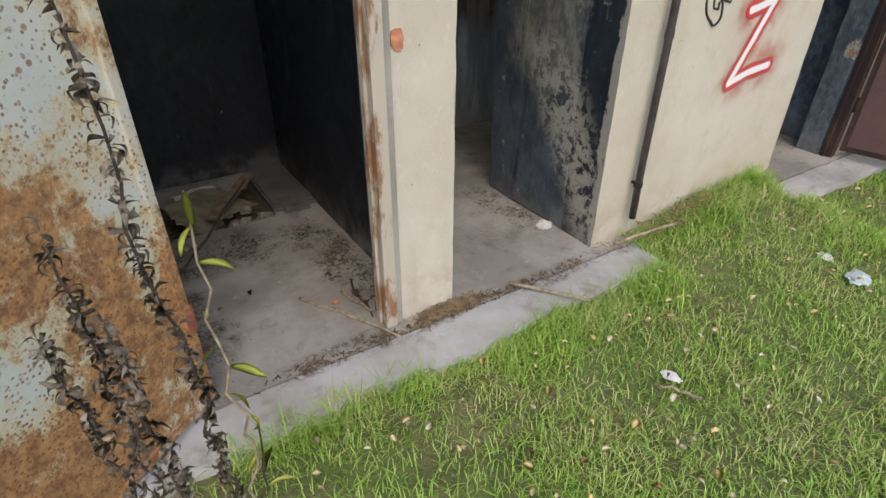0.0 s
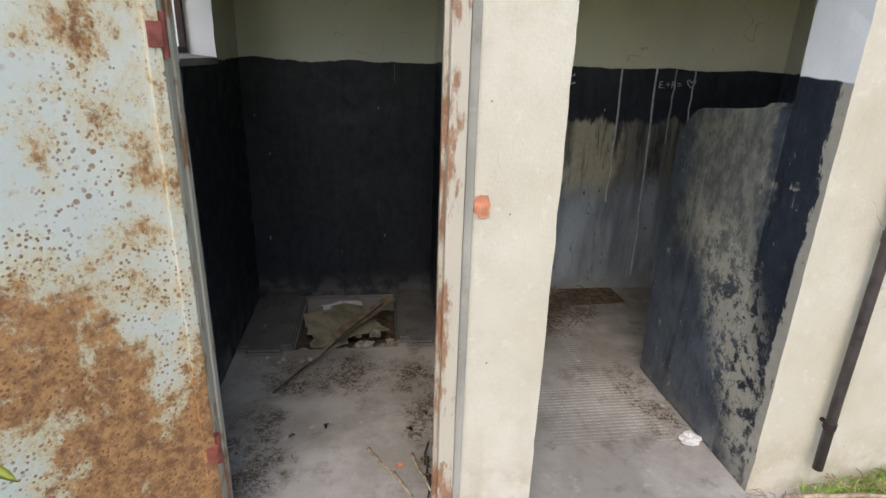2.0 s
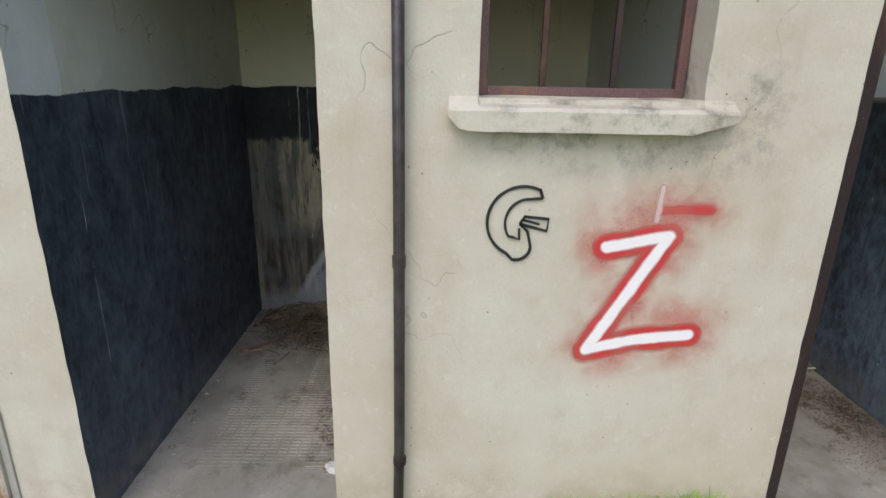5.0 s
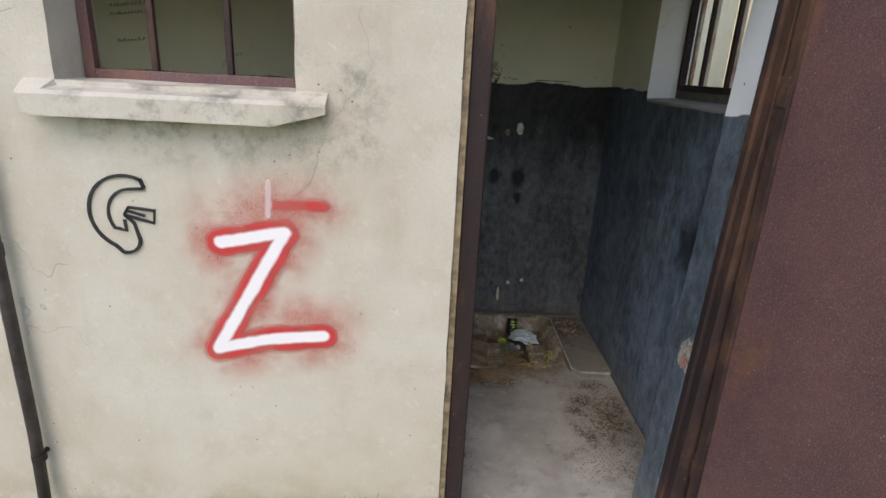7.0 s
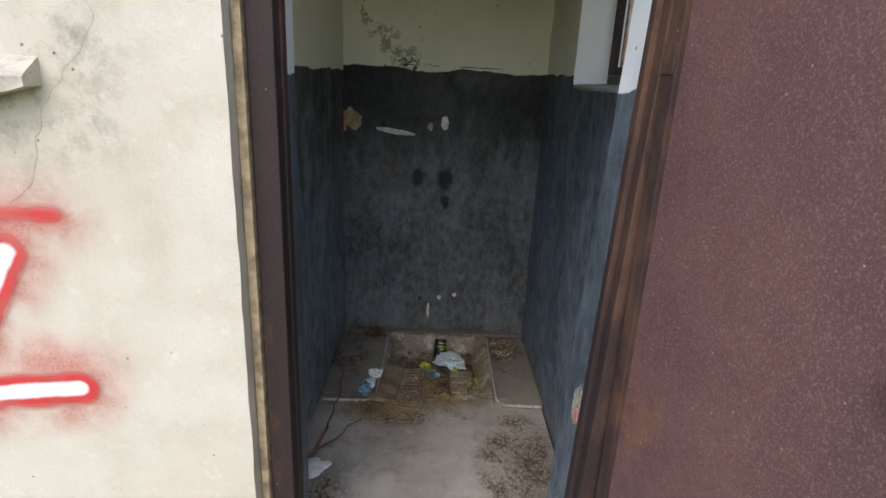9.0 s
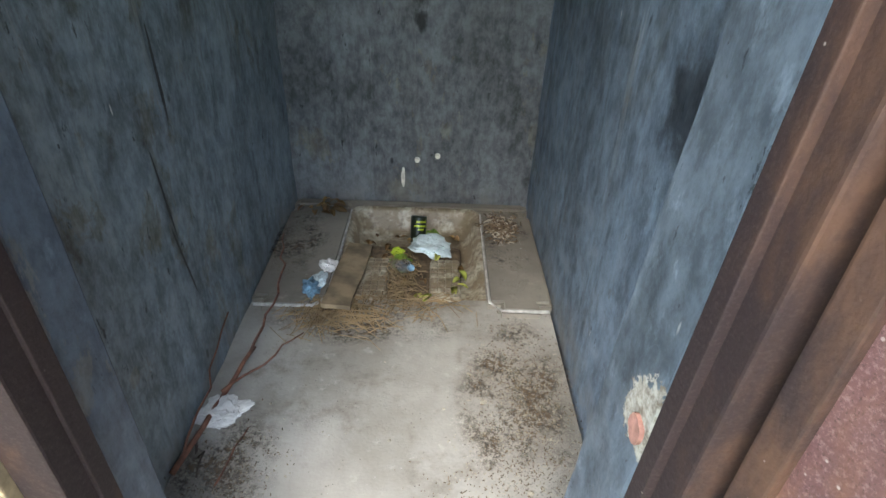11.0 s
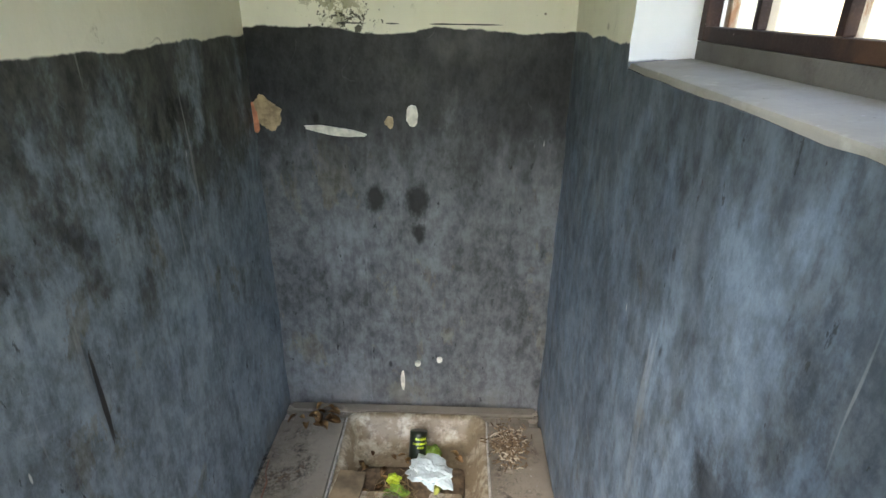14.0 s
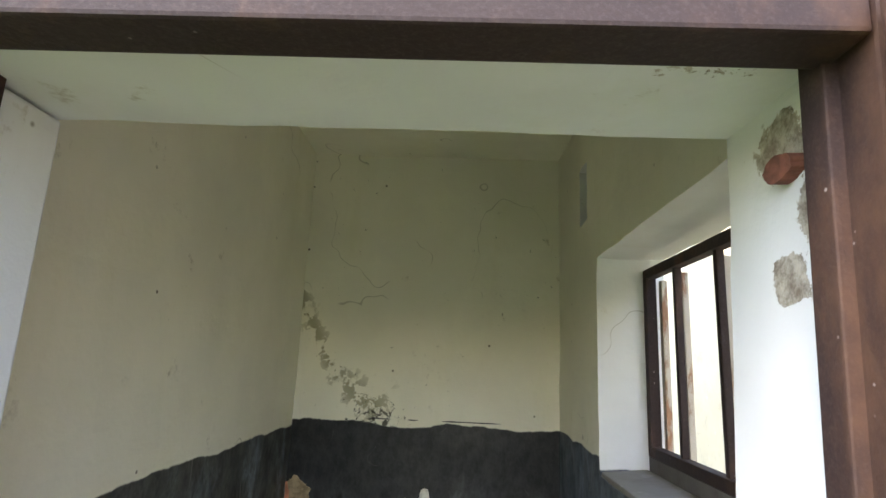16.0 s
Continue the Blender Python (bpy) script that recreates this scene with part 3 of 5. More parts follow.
PET = Mat("clear_plastic", 0.08)
PET.b.inputs["Transmission Weight"].default_value = 0.85
PET = PET.done((0.85, 0.9, 0.92))


# ---- mesh helpers ----
def mesh_of(name, bm, mats, smooth=False):
    me = bpy.data.meshes.new(name)
    bmesh.ops.recalc_face_normals(bm, faces=bm.faces)
    bm.to_mesh(me)
    bm.free()
    for m in mats if isinstance(mats, (list, tuple)) else [mats]:
        me.materials.append(m)
    if smooth:
        me.polygons.foreach_set("use_smooth", [True] * len(me.polygons))
    return me


def part(name, bm, material, parent, label="", smooth=False):
    ob = new(name, mesh_of(name, bm, material, smooth))
    ob.parent = parent
    return tagged(ob, label) if label else ob


def thing(name, label, category, group="", kind="", at=(0, 0, 0)):
    ob = new(name)
    ob.location, ob.empty_display_size = at, 0.1
    return tagged(ob, label, category, group, kind)


def solid(name, bm, material, label, category, group="", kind="", smooth=False):
    return tagged(new(name, mesh_of(name, bm, material, smooth)), label, category, group, kind)


def box(bm, x0, x1, y0, y1, z0, z1, bevel=0.0, m=None):
    got = bmesh.ops.create_cube(bm, size=1, matrix=(m or Matrix()) @ Matrix.LocRotScale(((x0 + x1) / 2, (y0 + y1) / 2, (z0 + z1) / 2), None, (x1 - x0, y1 - y0, z1 - z0)))
    if bevel:
        edges = list({e for v in got["verts"] for e in v.link_edges})
        bmesh.ops.bevel(bm, geom=edges, offset=bevel, segments=2, affect="EDGES", profile=0.6)
    return bm


def boxed(*a, **k):
    return box(bmesh.new(), *a, **k)


def wobble(bm, amount, scale=6.0, seed=0.0):
    for v in bm.verts:
        v.co += noise.noise_vector(v.co * scale + Vector((seed, seed, seed))) * amount
    return bm


def wall(axis, u0, u1, v0, v1, z0, z1, holes, mats, name, step=0.06, rough=0.004):
    """A wall along axis 'x' or 'y' from u0 to u1, thick from v0 to v1, with holes (u0, u1, z0, z1) through it.
    mats: the materials of the low-v face, the high-v face, and the edges."""
    def cuts(a, b, more):
        c = sorted({a, b, *[min(max(h, a), b) for h in more]})
        out = []
        for p, q in zip(c, c[1:]):
            n = max(1, math.ceil((q - p) / step))
            out += [p + (q - p) * i / n for i in range(n)]
        return out + [b]
    us = cuts(u0, u1, [h for o in holes for h in o[:2]])
    zs = cuts(z0, z1, [h for o in holes for h in o[2:4]])
    bm, made = bmesh.new(), {}

    def vert(u, v, z):
        key = (round(u, 4), round(v, 4), round(z, 4))
        if key not in made:
            p = Vector((u, v, z) if axis == "x" else (v, u, z))
            made[key] = bm.verts.new(p + noise.noise_vector(p * 9) * rough + noise.noise_vector(p * 31) * rough * 0.6)
        return made[key]

    def full(i, j):
        if not (0 <= i < len(us) - 1 and 0 <= j < len(zs) - 1):
            return False
        u, z = (us[i] + us[i + 1]) / 2, (zs[j] + zs[j + 1]) / 2
        return not any(o[0] < u < o[1] and o[2] < z < o[3] for o in holes)

    def face(mi, *ps):
        bm.faces.new([vert(*p) for p in ps]).material_index = mi

    for i in range(len(us) - 1):
        for j in range(len(zs) - 1):
            if not full(i, j):
                continue
            a, b, c, d = us[i], us[i + 1], zs[j], zs[j + 1]
            face(0, (a, v0, c), (b, v0, c), (b, v0, d), (a, v0, d))
            face(1, (a, v1, c), (a, v1, d), (b, v1, d), (b, v1, c))
            vm = [v0 + (v1 - v0) * q / 3 for q in range(4)]
            for p, q in zip(vm, vm[1:]):
                if not full(i - 1, j): face(2, (a, p, c), (a, p, d), (a, q, d), (a, q, c))
                if not full(i + 1, j): face(2, (b, p, c), (b, q, c), (b, q, d), (b, p, d))
                if not full(i, j - 1): face(2, (a, p, c), (a, q, c), (b, q, c), (b, p, c))
                if not full(i, j + 1): face(2, (a, p, d), (b, p, d), (b, q, d), (a, q, d))
    ob = new(name, mesh_of(name, bm, mats))
    return ob


def blob(cx, cz, rx, rz, seed, n=110, ragged=0.35, tilt=0.0):
    """An irregular outline in the xz plane."""
    out = []
    for i in range(n):
        a = math.tau * i / n
        r = 1 + ragged * sum(amp * noise.noise((math.cos(a) * q + seed * 7.1, math.sin(a) * q, seed + q)) for q, amp in ((0.8, 0.9), (2.0, 0.45), (5.5, 0.2), (13, 0.1)))
        x, z = math.cos(a) * rx * r, math.sin(a) * rz * r
        out.append((cx + x * math.cos(tilt) - z * math.sin(tilt), cz + x * math.sin(tilt) + z * math.cos(tilt)))
    return out


def chip(outline, plane, at, thick=0.002):
    """A thin ragged patch with that outline: plane 'y' faces -y, plane 'x' faces -x or +x by thick's sign."""
    bm = bmesh.new()
    def p(u, w, o):
        return (u, at - o, w) if plane == "y" else (at - o, u, w)
    top = [bm.verts.new(p(u, w, thick)) for u, w in outline]
    low = [bm.verts.new(p(u, w, -abs(thick))) for u, w in outline]
    bm.faces.new(top)
    for i in range(len(top)):
        j = (i + 1) % len(top)
        bm.faces.new((top[i], top[j], low[j], low[i]))
    return bm


def tube(bm, pts, r0, r1=None, sides=7):
    """A tapering tube along the points."""
    r1 = r0 if r1 is None else r1
    pts = [Vector(p) for p in pts]
    rings = []
    for i, p in enumerate(pts):
        d = (pts[min(i + 1, len(pts) - 1)] - pts[max(i - 1, 0)]).normalized()
        s = d.orthogonal().normalized()
        t = d.cross(s)
        r = r0 + (r1 - r0) * i / (len(pts) - 1)
        rings.append([bm.verts.new(p + (s * math.cos(math.tau * k / sides) + t * math.sin(math.tau * k / sides)) * r) for k in range(sides)])
    for a, b in zip(rings, rings[1:]):
        for k in range(sides):
            bm.faces.new((a[k], a[(k + 1) % sides], b[(k + 1) % sides], b[k]))
    bm.faces.new(rings[0][::-1]), bm.faces.new(rings[-1])
    return bm


def bent(a, b, sag=0.02, n=7, seed=0.0):
    a, b = Vector(a), Vector(b)
    return [a.lerp(b, i / (n - 1)) + noise.noise_vector(a * 3 + Vector((i * 0.7, seed, 0))) * sag * math.sin(math.pi * i / (n - 1)) for i in range(n)]


# ---- the building's shell ----
Y0, Y1, BACK = 1.445, 1.66, 3.31
TOP = 2.60
STRUCT = dict(kind="structure")
facade = wall("x", -0.72, 4.21, Y0, Y1, -0.15, TOP,
              [(-0.30, 0.478, -1, 1.97), (0.745, 1.575, -1, 1.98), (3.076, 3.878, -1, 1.99), (2.018, 2.642, 1.467, 2.08)],
              [CREAM, DADO_2, WHITE], "wall_front", 0.05, 0.003)
tagged(facade, "cream cement-plastered front wall with stains and cracks", "wall", **STRUCT)
# the third doorway's hinge side leans outwards
for v in facade.data.vertices:
    if abs(v.co.x - 3.878) < 0.012 and v.co.z < 2.0:
        v.co.x += 0.032 if v.co.y < 1.47 else 0.04 * (v.co.z - 1.0) - 0.004
facade.data.materials.append(WHITE_2), facade.data.materials.append(WHITE_1), facade.data.materials.append(REVEAL)
for w in facade.data.polygons:
    if w.material_index == 2 and 1.95 < w.center.x < 2.7:
        w.material_index = 0
    if w.material_index == 2 and 0.7 < w.center.x < 1.7:
        w.material_index = 3 if w.center.x > 1.2 else 4
    if w.material_index == 2 and 3.0 < w.center.x < 3.15 and w.center.y < 1.5:
        w.material_index = 0
    if w.material_index == 2 and 3.8 < w.center.x < 4.0:
        w.material_index = 5
    if w.material_index == 1 and w.center.x > 2.9:
        w.material_index = 2
back = wall("x", -0.72, 4.21, BACK, BACK + 0.18, -0.15, TOP, [], [DADO_3B, CREAM, CREAM], "wall_back", 0.08)
back.data.materials.append(DADO_1_DIM), back.data.materials.append(DADO_2B)
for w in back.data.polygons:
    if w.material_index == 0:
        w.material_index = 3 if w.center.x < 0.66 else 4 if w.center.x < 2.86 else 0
tagged(back, "painted back wall, dark dado under cream limewash", "wall", **STRUCT)
left = wall("y", Y1, BACK, -0.70, -0.50, -0.15, TOP, [(1.85, 2.85, 1.425, 2.02)], [CREAM, DADO_1_DIM, WHITE], "wall_left")
tagged(left, "end wall with black dado, darkened further for dimness, and a barred window", "wall", **STRUCT)
p1 = wall("y", Y1, BACK, 0.595, 0.745, -0.15, TOP, [], [DADO_1_DIM, DADO_2, CREAM], "wall_partition_1")
tagged(p1, "partition wall with black dado, one side darkened for dimness, under cream limewash", "wall", **STRUCT)
# left dado's blues are raised to stand for sky sheen and window light
DADO_3L_LIT = two_tone("dado_third_left_lit", (0.092, 0.110, 0.122), (0.225, 0.27, 0.305), (0.17, 0.155, 0.11), 0.45, 1.472, (0.86, 0.84, 0.70), 0.35, olive_dark=0.85)
p2 = wall("y", Y1, BACK, 2.80, 2.982, -0.15, TOP, [], [DADO_2, DADO_3L_LIT, CREAM], "wall_partition_2")
tagged(p2, "partition wall with blue-black dado, one side lightened for sky sheen, under limewash", "wall", **STRUCT)
right = wall("y", Y1, BACK, 4.03, 4.23, -0.15, TOP, [(1.84, 2.71, 1.44, 2.06), (2.82, 2.93, 2.21, 2.41)], [DADO_3, CREAM, WHITE], "wall_right")
tagged(right, "end wall with blue-black dado, barred window and vent hole", "wall", **STRUCT)
# the low screen wall, its rear top corner rounded
prof = [(Y1 - 0.005, 0.0), (2.30, 0.0), (2.31, 0.6), (2.30, 1.13)]
prof += [(2.30 - 0.15 * (1 - math.cos(a)), 1.13 + 0.19 * math.sin(a)) for a in [math.pi / 2 * i / 8 for i in range(1, 9)]]
prof += [(1.95, 1.335), (1.80, 1.34), (1.77, 1.372), (Y1 - 0.005, 1.38)]
bm = bmesh.new()
fa, fb = [bm.verts.new((1.572, y, z)) for y, z in prof], [bm.verts.new((1.672, y, z)) for y, z in prof]
bm.faces.new(fa), bm.faces.new(fb[::-1])
for i in range(len(prof)):
    bm.faces.new((fa[i], fb[i], fb[(i + 1) % len(prof)], fa[(i + 1) % len(prof)]))
bmesh.ops.bevel(bm, geom=[e for e in bm.edges if abs(e.verts[0].co.x - e.verts[1].co.x) < 0.01], offset=0.012, segments=2, affect="EDGES")
low_wall = solid("wall_screen", bm, DADO_LOW, "low screen wall, dark paint worn to tan plaster", "wall", **STRUCT)
# roof slab with an overhang, and plain ceiling
solid("ceiling", boxed(-0.70, 4.2, Y0 + 0.01, BACK + 0.17, TOP, TOP + 0.04), DADO_3, "cream limewashed ceiling slab", "ceiling", **STRUCT)
solid("roof", boxed(-0.85, 4.35, 1.25, BACK + 0.3, TOP + 0.04, TOP + 0.16, bevel=0.01), ROOFING, "flat cement roof slab with an overhang", "roof", **STRUCT)


def slab(name, x0, x1, y0, y1, z0, z1, mat, label, step=0.05, rough=0.004, holes=()):
    bm, made = bmesh.new(), {}
    nx, ny = math.ceil((x1 - x0) / step), math.ceil((y1 - y0) / step)
    def vert(i, j):
        if (i, j) not in made:
            p = Vector((x0 + (x1 - x0) * i / nx, y0 + (y1 - y0) * j / ny, z1))
            made[i, j] = bm.verts.new(p + Vector((0, 0, noise.noise(p * 3) * rough + noise.noise(p * 14) * rough * 0.4)))
        return made[i, j]
    for i in range(nx):
        for j in range(ny):
            cx, cy = x0 + (x1 - x0) * (i + 0.5) / nx, y0 + (y1 - y0) * (j + 0.5) / ny
            if not any(a < cx < b and c < cy < d for a, b, c, d in holes):
                bm.faces.new((vert(i, j), vert(i + 1, j), vert(i + 1, j + 1), vert(i, j + 1)))
    rim = [e for e in bm.edges if e.is_boundary]
    got = bmesh.ops.extrude_edge_only(bm, edges=rim)
    for v in got["geom"]:
        if isinstance(v, bmesh.types.BMVert):
            v.co.z = z0
    return tagged(new(name, mesh_of(name, bm, mat)), label, "floor", **STRUCT)


slab("floor_first_stall", -0.5, 0.6, 1.375, BACK, -0.14, 0.0, FLOOR, "dusty grey cement floor", holes=[(-0.20, 0.34, 2.60, 3.24)])
slab("floor_second_stall", 0.60, 2.82, 1.375, BACK, -0.14, 0.0, FLOOR, "grey cement floor ribbed against slipping")
slab("floor_third_stall", 2.93, 4.02, 1.40, BACK, -0.14, 0.0, FLOOR, "stained grey cement floor", holes=[(3.25, 3.80, 2.60, 3.24)])

# ---- ground ----
def ground_height(x, y):
    rise = 0.16 * max(0.0, min(1.0, (x - 1.35) / 1.5)) ** 1.2
    rise *= 1 - 0.9 * max(0.0, min(1.0, (x - 2.85) / 0.25)) 
    near = max(0.0, min(1.0, (y - 0.2) / 1.2))
    return -0.07 + rise * near + 0.012 * noise.noise((x * 2.1, y * 2.1, 0.0))


bm = bmesh.new()
xs = [-3000, -300, -40, -12, -5] + [-3 + 0.12 * i for i in range(76)] + [8, 14, 40, 300, 3000]
ys = [-3000, -300, -40, -12, -5] + [-3 + 0.1 * i for i in range(45)] + [1.45, 1.5, 6, 14, 40, 300, 3000]
grid = [[bm.verts.new((x, y, ground_height(x, y) if y < 1.48 and abs(x) < 7 and y > -4 else -0.16 if 1.48 < y < 4 else -0.07)) for x in xs] for y in ys]
for r0, r1 in zip(grid, grid[1:]):
    for i in range(len(xs) - 1):
        bm.faces.new((r0[i], r0[i + 1], r1[i + 1], r1[i]))
solid("ground", bm, SOIL, "soil and thatch under short grass", "ground", smooth=True, **STRUCT)


def apron(name, x0, x1, y_front, y_back, top, seed, label):
    bm = bmesh.new()
    n = 46
    f, b, fl = [], [], []
    for i in range(n + 1):
        x = x0 + (x1 - x0) * i / n
        y = y_front + 0.05 * noise.noise((x * 2.3, seed, 0)) + 0.02 * noise.noise((x * 11, seed, 2))
        f.append(bm.verts.new((x, y, top - 0.012 + 0.006 * noise.noise((x * 6, 0, seed)))))
        b.append(bm.verts.new((x, y_back + 0.012 * noise.noise((x * 9, seed, 5)), top + 0.004 * noise.noise((x * 5, 3, seed)))))
        fl.append(bm.verts.new((x, y - 0.015, -0.14)))
    for i in range(n):
        bm.faces.new((f[i], f[i + 1], b[i + 1], b[i]))
        bm.faces.new((fl[i], fl[i + 1], f[i + 1], f[i]))
    bl = [bm.verts.new((v.co.x, v.co.y, -0.14)) for v in b]
    for i in range(n):
        bm.faces.new((b[i], b[i + 1], bl[i + 1], bl[i]))
    bmesh.ops.subdivide_edges(bm, edges=[e for e in bm.edges if abs(e.verts[0].co.x - e.verts[1].co.x) < 0.004], cuts=3)
    for v in bm.verts:
        v.co.z += 0.004 * noise.noise(v.co * 13)
    return solid(name, bm, APRON, label, "pavement", **STRUCT)


apron("pavement_1", -0.75, 1.80, 1.165, 1.362, -0.004, 1.0, "cracked cement apron along the stalls")
apron("pavement_2", 2.95, 4.6, 1.19, 1.385, -0.004, 6.0, "cement apron before the third stall")

# neighbouring walls seen through the side windows
solid("wall_neighbour_1", boxed(5.5, 5.7, -2, 10, -0.2, 2.95), NEIGHBOUR, "pale cream wall of a building next door", "wall", **STRUCT)
solid("wall_neighbour_2", boxed(-3.6, -3.4, 1.6, 7, -0.2, 2.5), NEIGHBOUR, "pale cream yard wall next door", "wall", **STRUCT)
solid("neighbour_buttress", boxed(5.2, 5.497, 4.35, 4.9, -0.2, 2.9), NEIGHBOUR, "plastered pier of the wall next door", "pier", **STRUCT)


solid("vent_back", boxed(4.185, 4.225, 2.822, 2.928, 2.212, 2.408), DIRT, "dark broken block inside the vent hole", "block", **STRUCT)
# ---- door frames and leaves ----
def door_frame(label, x0, x1, top, y0, y1, w, mats, left_back=0.0, lean=0.0):
    f = thing("door_frame", label, "door frame", at=((x0 + x1) / 2, y0, 0))
    f.location = (0, 0, 0)
    for a, back in ((x0, left_back), (x1 - w, 0.0)):
        ya, yb = y0 + back, y1 + back
        up = top if back == 0.0 else top - 0.022
        bm = boxed(a, a + w, ya, yb, 0.0, up, bevel=0.004)
        inner = a + w if a == x0 else a
        box(bm, inner - 0.012, inner + 0.006, yb - 0.012, yb + 0.018, 0.0, up, bevel=0.002)
        if a > x0:
            for v in bm.verts:
                v.co.x += lean * (v.co.z - 1.0)
        part("jamb", wobble(bm, 0.001), mats, f)
    start = x0 + w + 0.002 if left_back == 0.0 else x0
    bm = boxed(start, x1 - w - 0.002 + lean * (top - w - 1.0), y0, y1, top - w, top, bevel=0.004)
    part("head", bm, mats, f)
    return f


door_frame("rusty cream-painted steel door frame with flaking paint", -0.305, 0.470, 1.972, 1.425, 1.475, 0.050, FLAKE)
door_frame("rusting brown steel door frame set in the plaster", 3.100, 3.928, 2.023, 1.425, 1.478, 0.055, RUSTBROWN_SHADED, left_back=0.072, lean=0.030)
solid("mortar_joint", wobble(boxed(0.472, 0.498, 1.437, 1.55, 0.0, 1.90, bevel=0.003), 0.002), MORTAR, "cracked grey mortar between frame and wall", "trim", **STRUCT)
solid("mortar_joint", wobble(boxed(3.078, 3.098, 1.482, 1.55, 0.0, 1.986, bevel=0.003), 0.002), BARE, "tan mortar between frame and wall", "trim", **STRUCT)


solid("reveal_left", boxed(3.078, 3.153, 1.575, 1.657, 0.0, 1.986, bevel=0.004), WHITE, "plastered inner edge of the doorway", "trim", **STRUCT)


def door_leaf(label, hinge, angle, width, z0, z1, skin, edge, sign, hinge_mat, inner_rib):
    """A sheet-steel leaf; local x runs from the hinge, y is its outer face's side."""
    d = thing("steel_door", label, "door")
    d.matrix_world = pose(hinge[0], hinge[1], 0, 0, 0, angle)
    part("sheet", boxed(0.03, width - 0.03, -0.006, 0.006, z0 + 0.03, z1 - 0.03), skin, d)
    for a, b in ((0.0, 0.034), (width - 0.034, width)):
        part("stile", boxed(a, b, -0.018, 0.018, z0, z1, bevel=0.003), edge, d)
    for a in (z0, z1 - 0.034):
        part("rail", boxed(0.036, width - 0.036, -0.016, 0.016, a, a + 0.034, bevel=0.003), edge, d)
    if inner_rib:
        part("rib", boxed(0.036, width - 0.036, sign * 0.0075, sign * 0.020, 0.98, 1.015, bevel=0.002), edge, d)
    for z in (0.36, 1.52):
        bm = tube(bmesh.new(), [(-0.012, 0, z - 0.05), (-0.012, 0, z + 0.05)], 0.011, sides=12)
        h = part("hinge", bm, hinge_mat, d, "red-oxide barrel hinge")
        part("strap", boxed(-0.004, 0.03, -0.022, 0.022, z - 0.028, z + 0.028, bevel=0.002), hinge_mat, h)
    return d


leaf_1 = door_leaf("pale blue-grey steel door, swung open and heavily rusted", (-0.262, 1.408), 221, 0.74, 0.03, 1.88, RUSTY, RUSTY, -1, RED_STEEL, False)
leaf_3 = door_leaf("brown-painted steel door with speckled rust, standing open", (3.908, 1.412), -77, 0.78, 0.05, 2.0, BROWN, RUSTBROWN_SHADED, -1, RUSTBROWN_SHADED, False)
latch = part("latch", boxed(0.520, 0.570, -0.026, -0.006, 1.140, 1.176, bevel=0.004), BROWN, leaf_3, "rusty steel hasp")
part("bolt", tube(bmesh.new(), [(0.545, -0.025, 1.158), (0.545, -0.034, 1.158)], 0.010, sides=10), BROWN, latch)

# broken brick where the frames were let into the wall
solid("brick_patch", chip(blob(0.522, 1.10, 0.024, 0.034, 3.0), "y", Y0 - 0.003, 0.004), BRICK, "orange brick bared by broken plaster", "patch")
solid("brick_patch", wobble(chip(blob(1.538, 0.668, 0.019, 0.020, 5.0, 60, 0.25), "x", 3.862, 0.005), 0.003, 40), PINKBRICK, "pink brick bared in the door reveal", "patch")
solid("brick_patch", wobble(chip(blob(1.545, 1.912, 0.022, 0.012, 6.0, 60, 0.25), "x", 3.908, 0.012), 0.003, 40), OLDBRICK, "red brick bared at the door head", "patch")


# ---- windows ----
def barred_window(label, axis, at, u0, u1, z0, z1, bars, mat, bar_mat, depth=0.03):
    w = thing("window", label, "window")
    def b(ua, ub, za, zb, d0, d1):
        return boxed(ua, ub, at + d0, at + d1, za, zb, bevel=0.003) if axis == "x" else boxed(at + d0, at + d1, ua, ub, za, zb, bevel=0.003)
    t = 0.028
    for a in (u0, u1 - t):
        part("stile", b(a, a + t, z0, z1, 0, depth), mat, w)
    for a in (z0, z1 - t):
        part("rail", b(u0 + t, u1 - t, a, a + t, 0, depth), mat, w)
    for u in bars:
        part("bar", b(u - 0.009, u + 0.009, z0 + t, z1 - t, depth * 0.2, depth * 0.8), bar_mat, w)
    return w


barred_window("brown steel window with upright bars and no glass", "x", 1.57, 2.022, 2.636, 1.47, 2.076, (2.215, 2.425), BROWN, RUSTBROWN_SHADED)
win3 = barred_window("rusty flaking steel window with upright bars, unglazed", "y", 4.165, 1.843, 2.707, 1.50, 2.025, (2.06, 2.26, 2.49), RUSTBROWN_SHADED, RUSTBROWN_SHADED)
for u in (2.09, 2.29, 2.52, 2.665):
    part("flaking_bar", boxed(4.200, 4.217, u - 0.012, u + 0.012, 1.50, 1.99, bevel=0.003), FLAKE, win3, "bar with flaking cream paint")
win1 = barred_window("dark steel window with upright bars, unglazed", "y", -0.655, 1.853, 2.847, 1.47, 2.015, (2.07, 2.28, 2.47, 2.67), RUSTBROWN_SHADED, RUSTBROWN_SHADED)
# painted ledges inside the end windows, sloping inwards
for nm, xa, xb, ya, yb in (("window_sill_right", 4.034, 4.164, 1.843, 2.707), ("window_sill_left", -0.625, -0.493, 1.853, 2.847)):
    bm = boxed(xa, xb, ya, yb, 1.436, 1.466, bevel=0.006)
    for v in bm.verts:
        inner = abs(v.co.x - 1.75) < min(abs(xa - 1.75), abs(xb - 1.75)) + 0.06
        v.co.z -= 0.012 if inner else 0.0
    solid(nm, wobble(bm, 0.003), MORTAR, "grey cement window ledge with worn paint", "sill", **STRUCT)
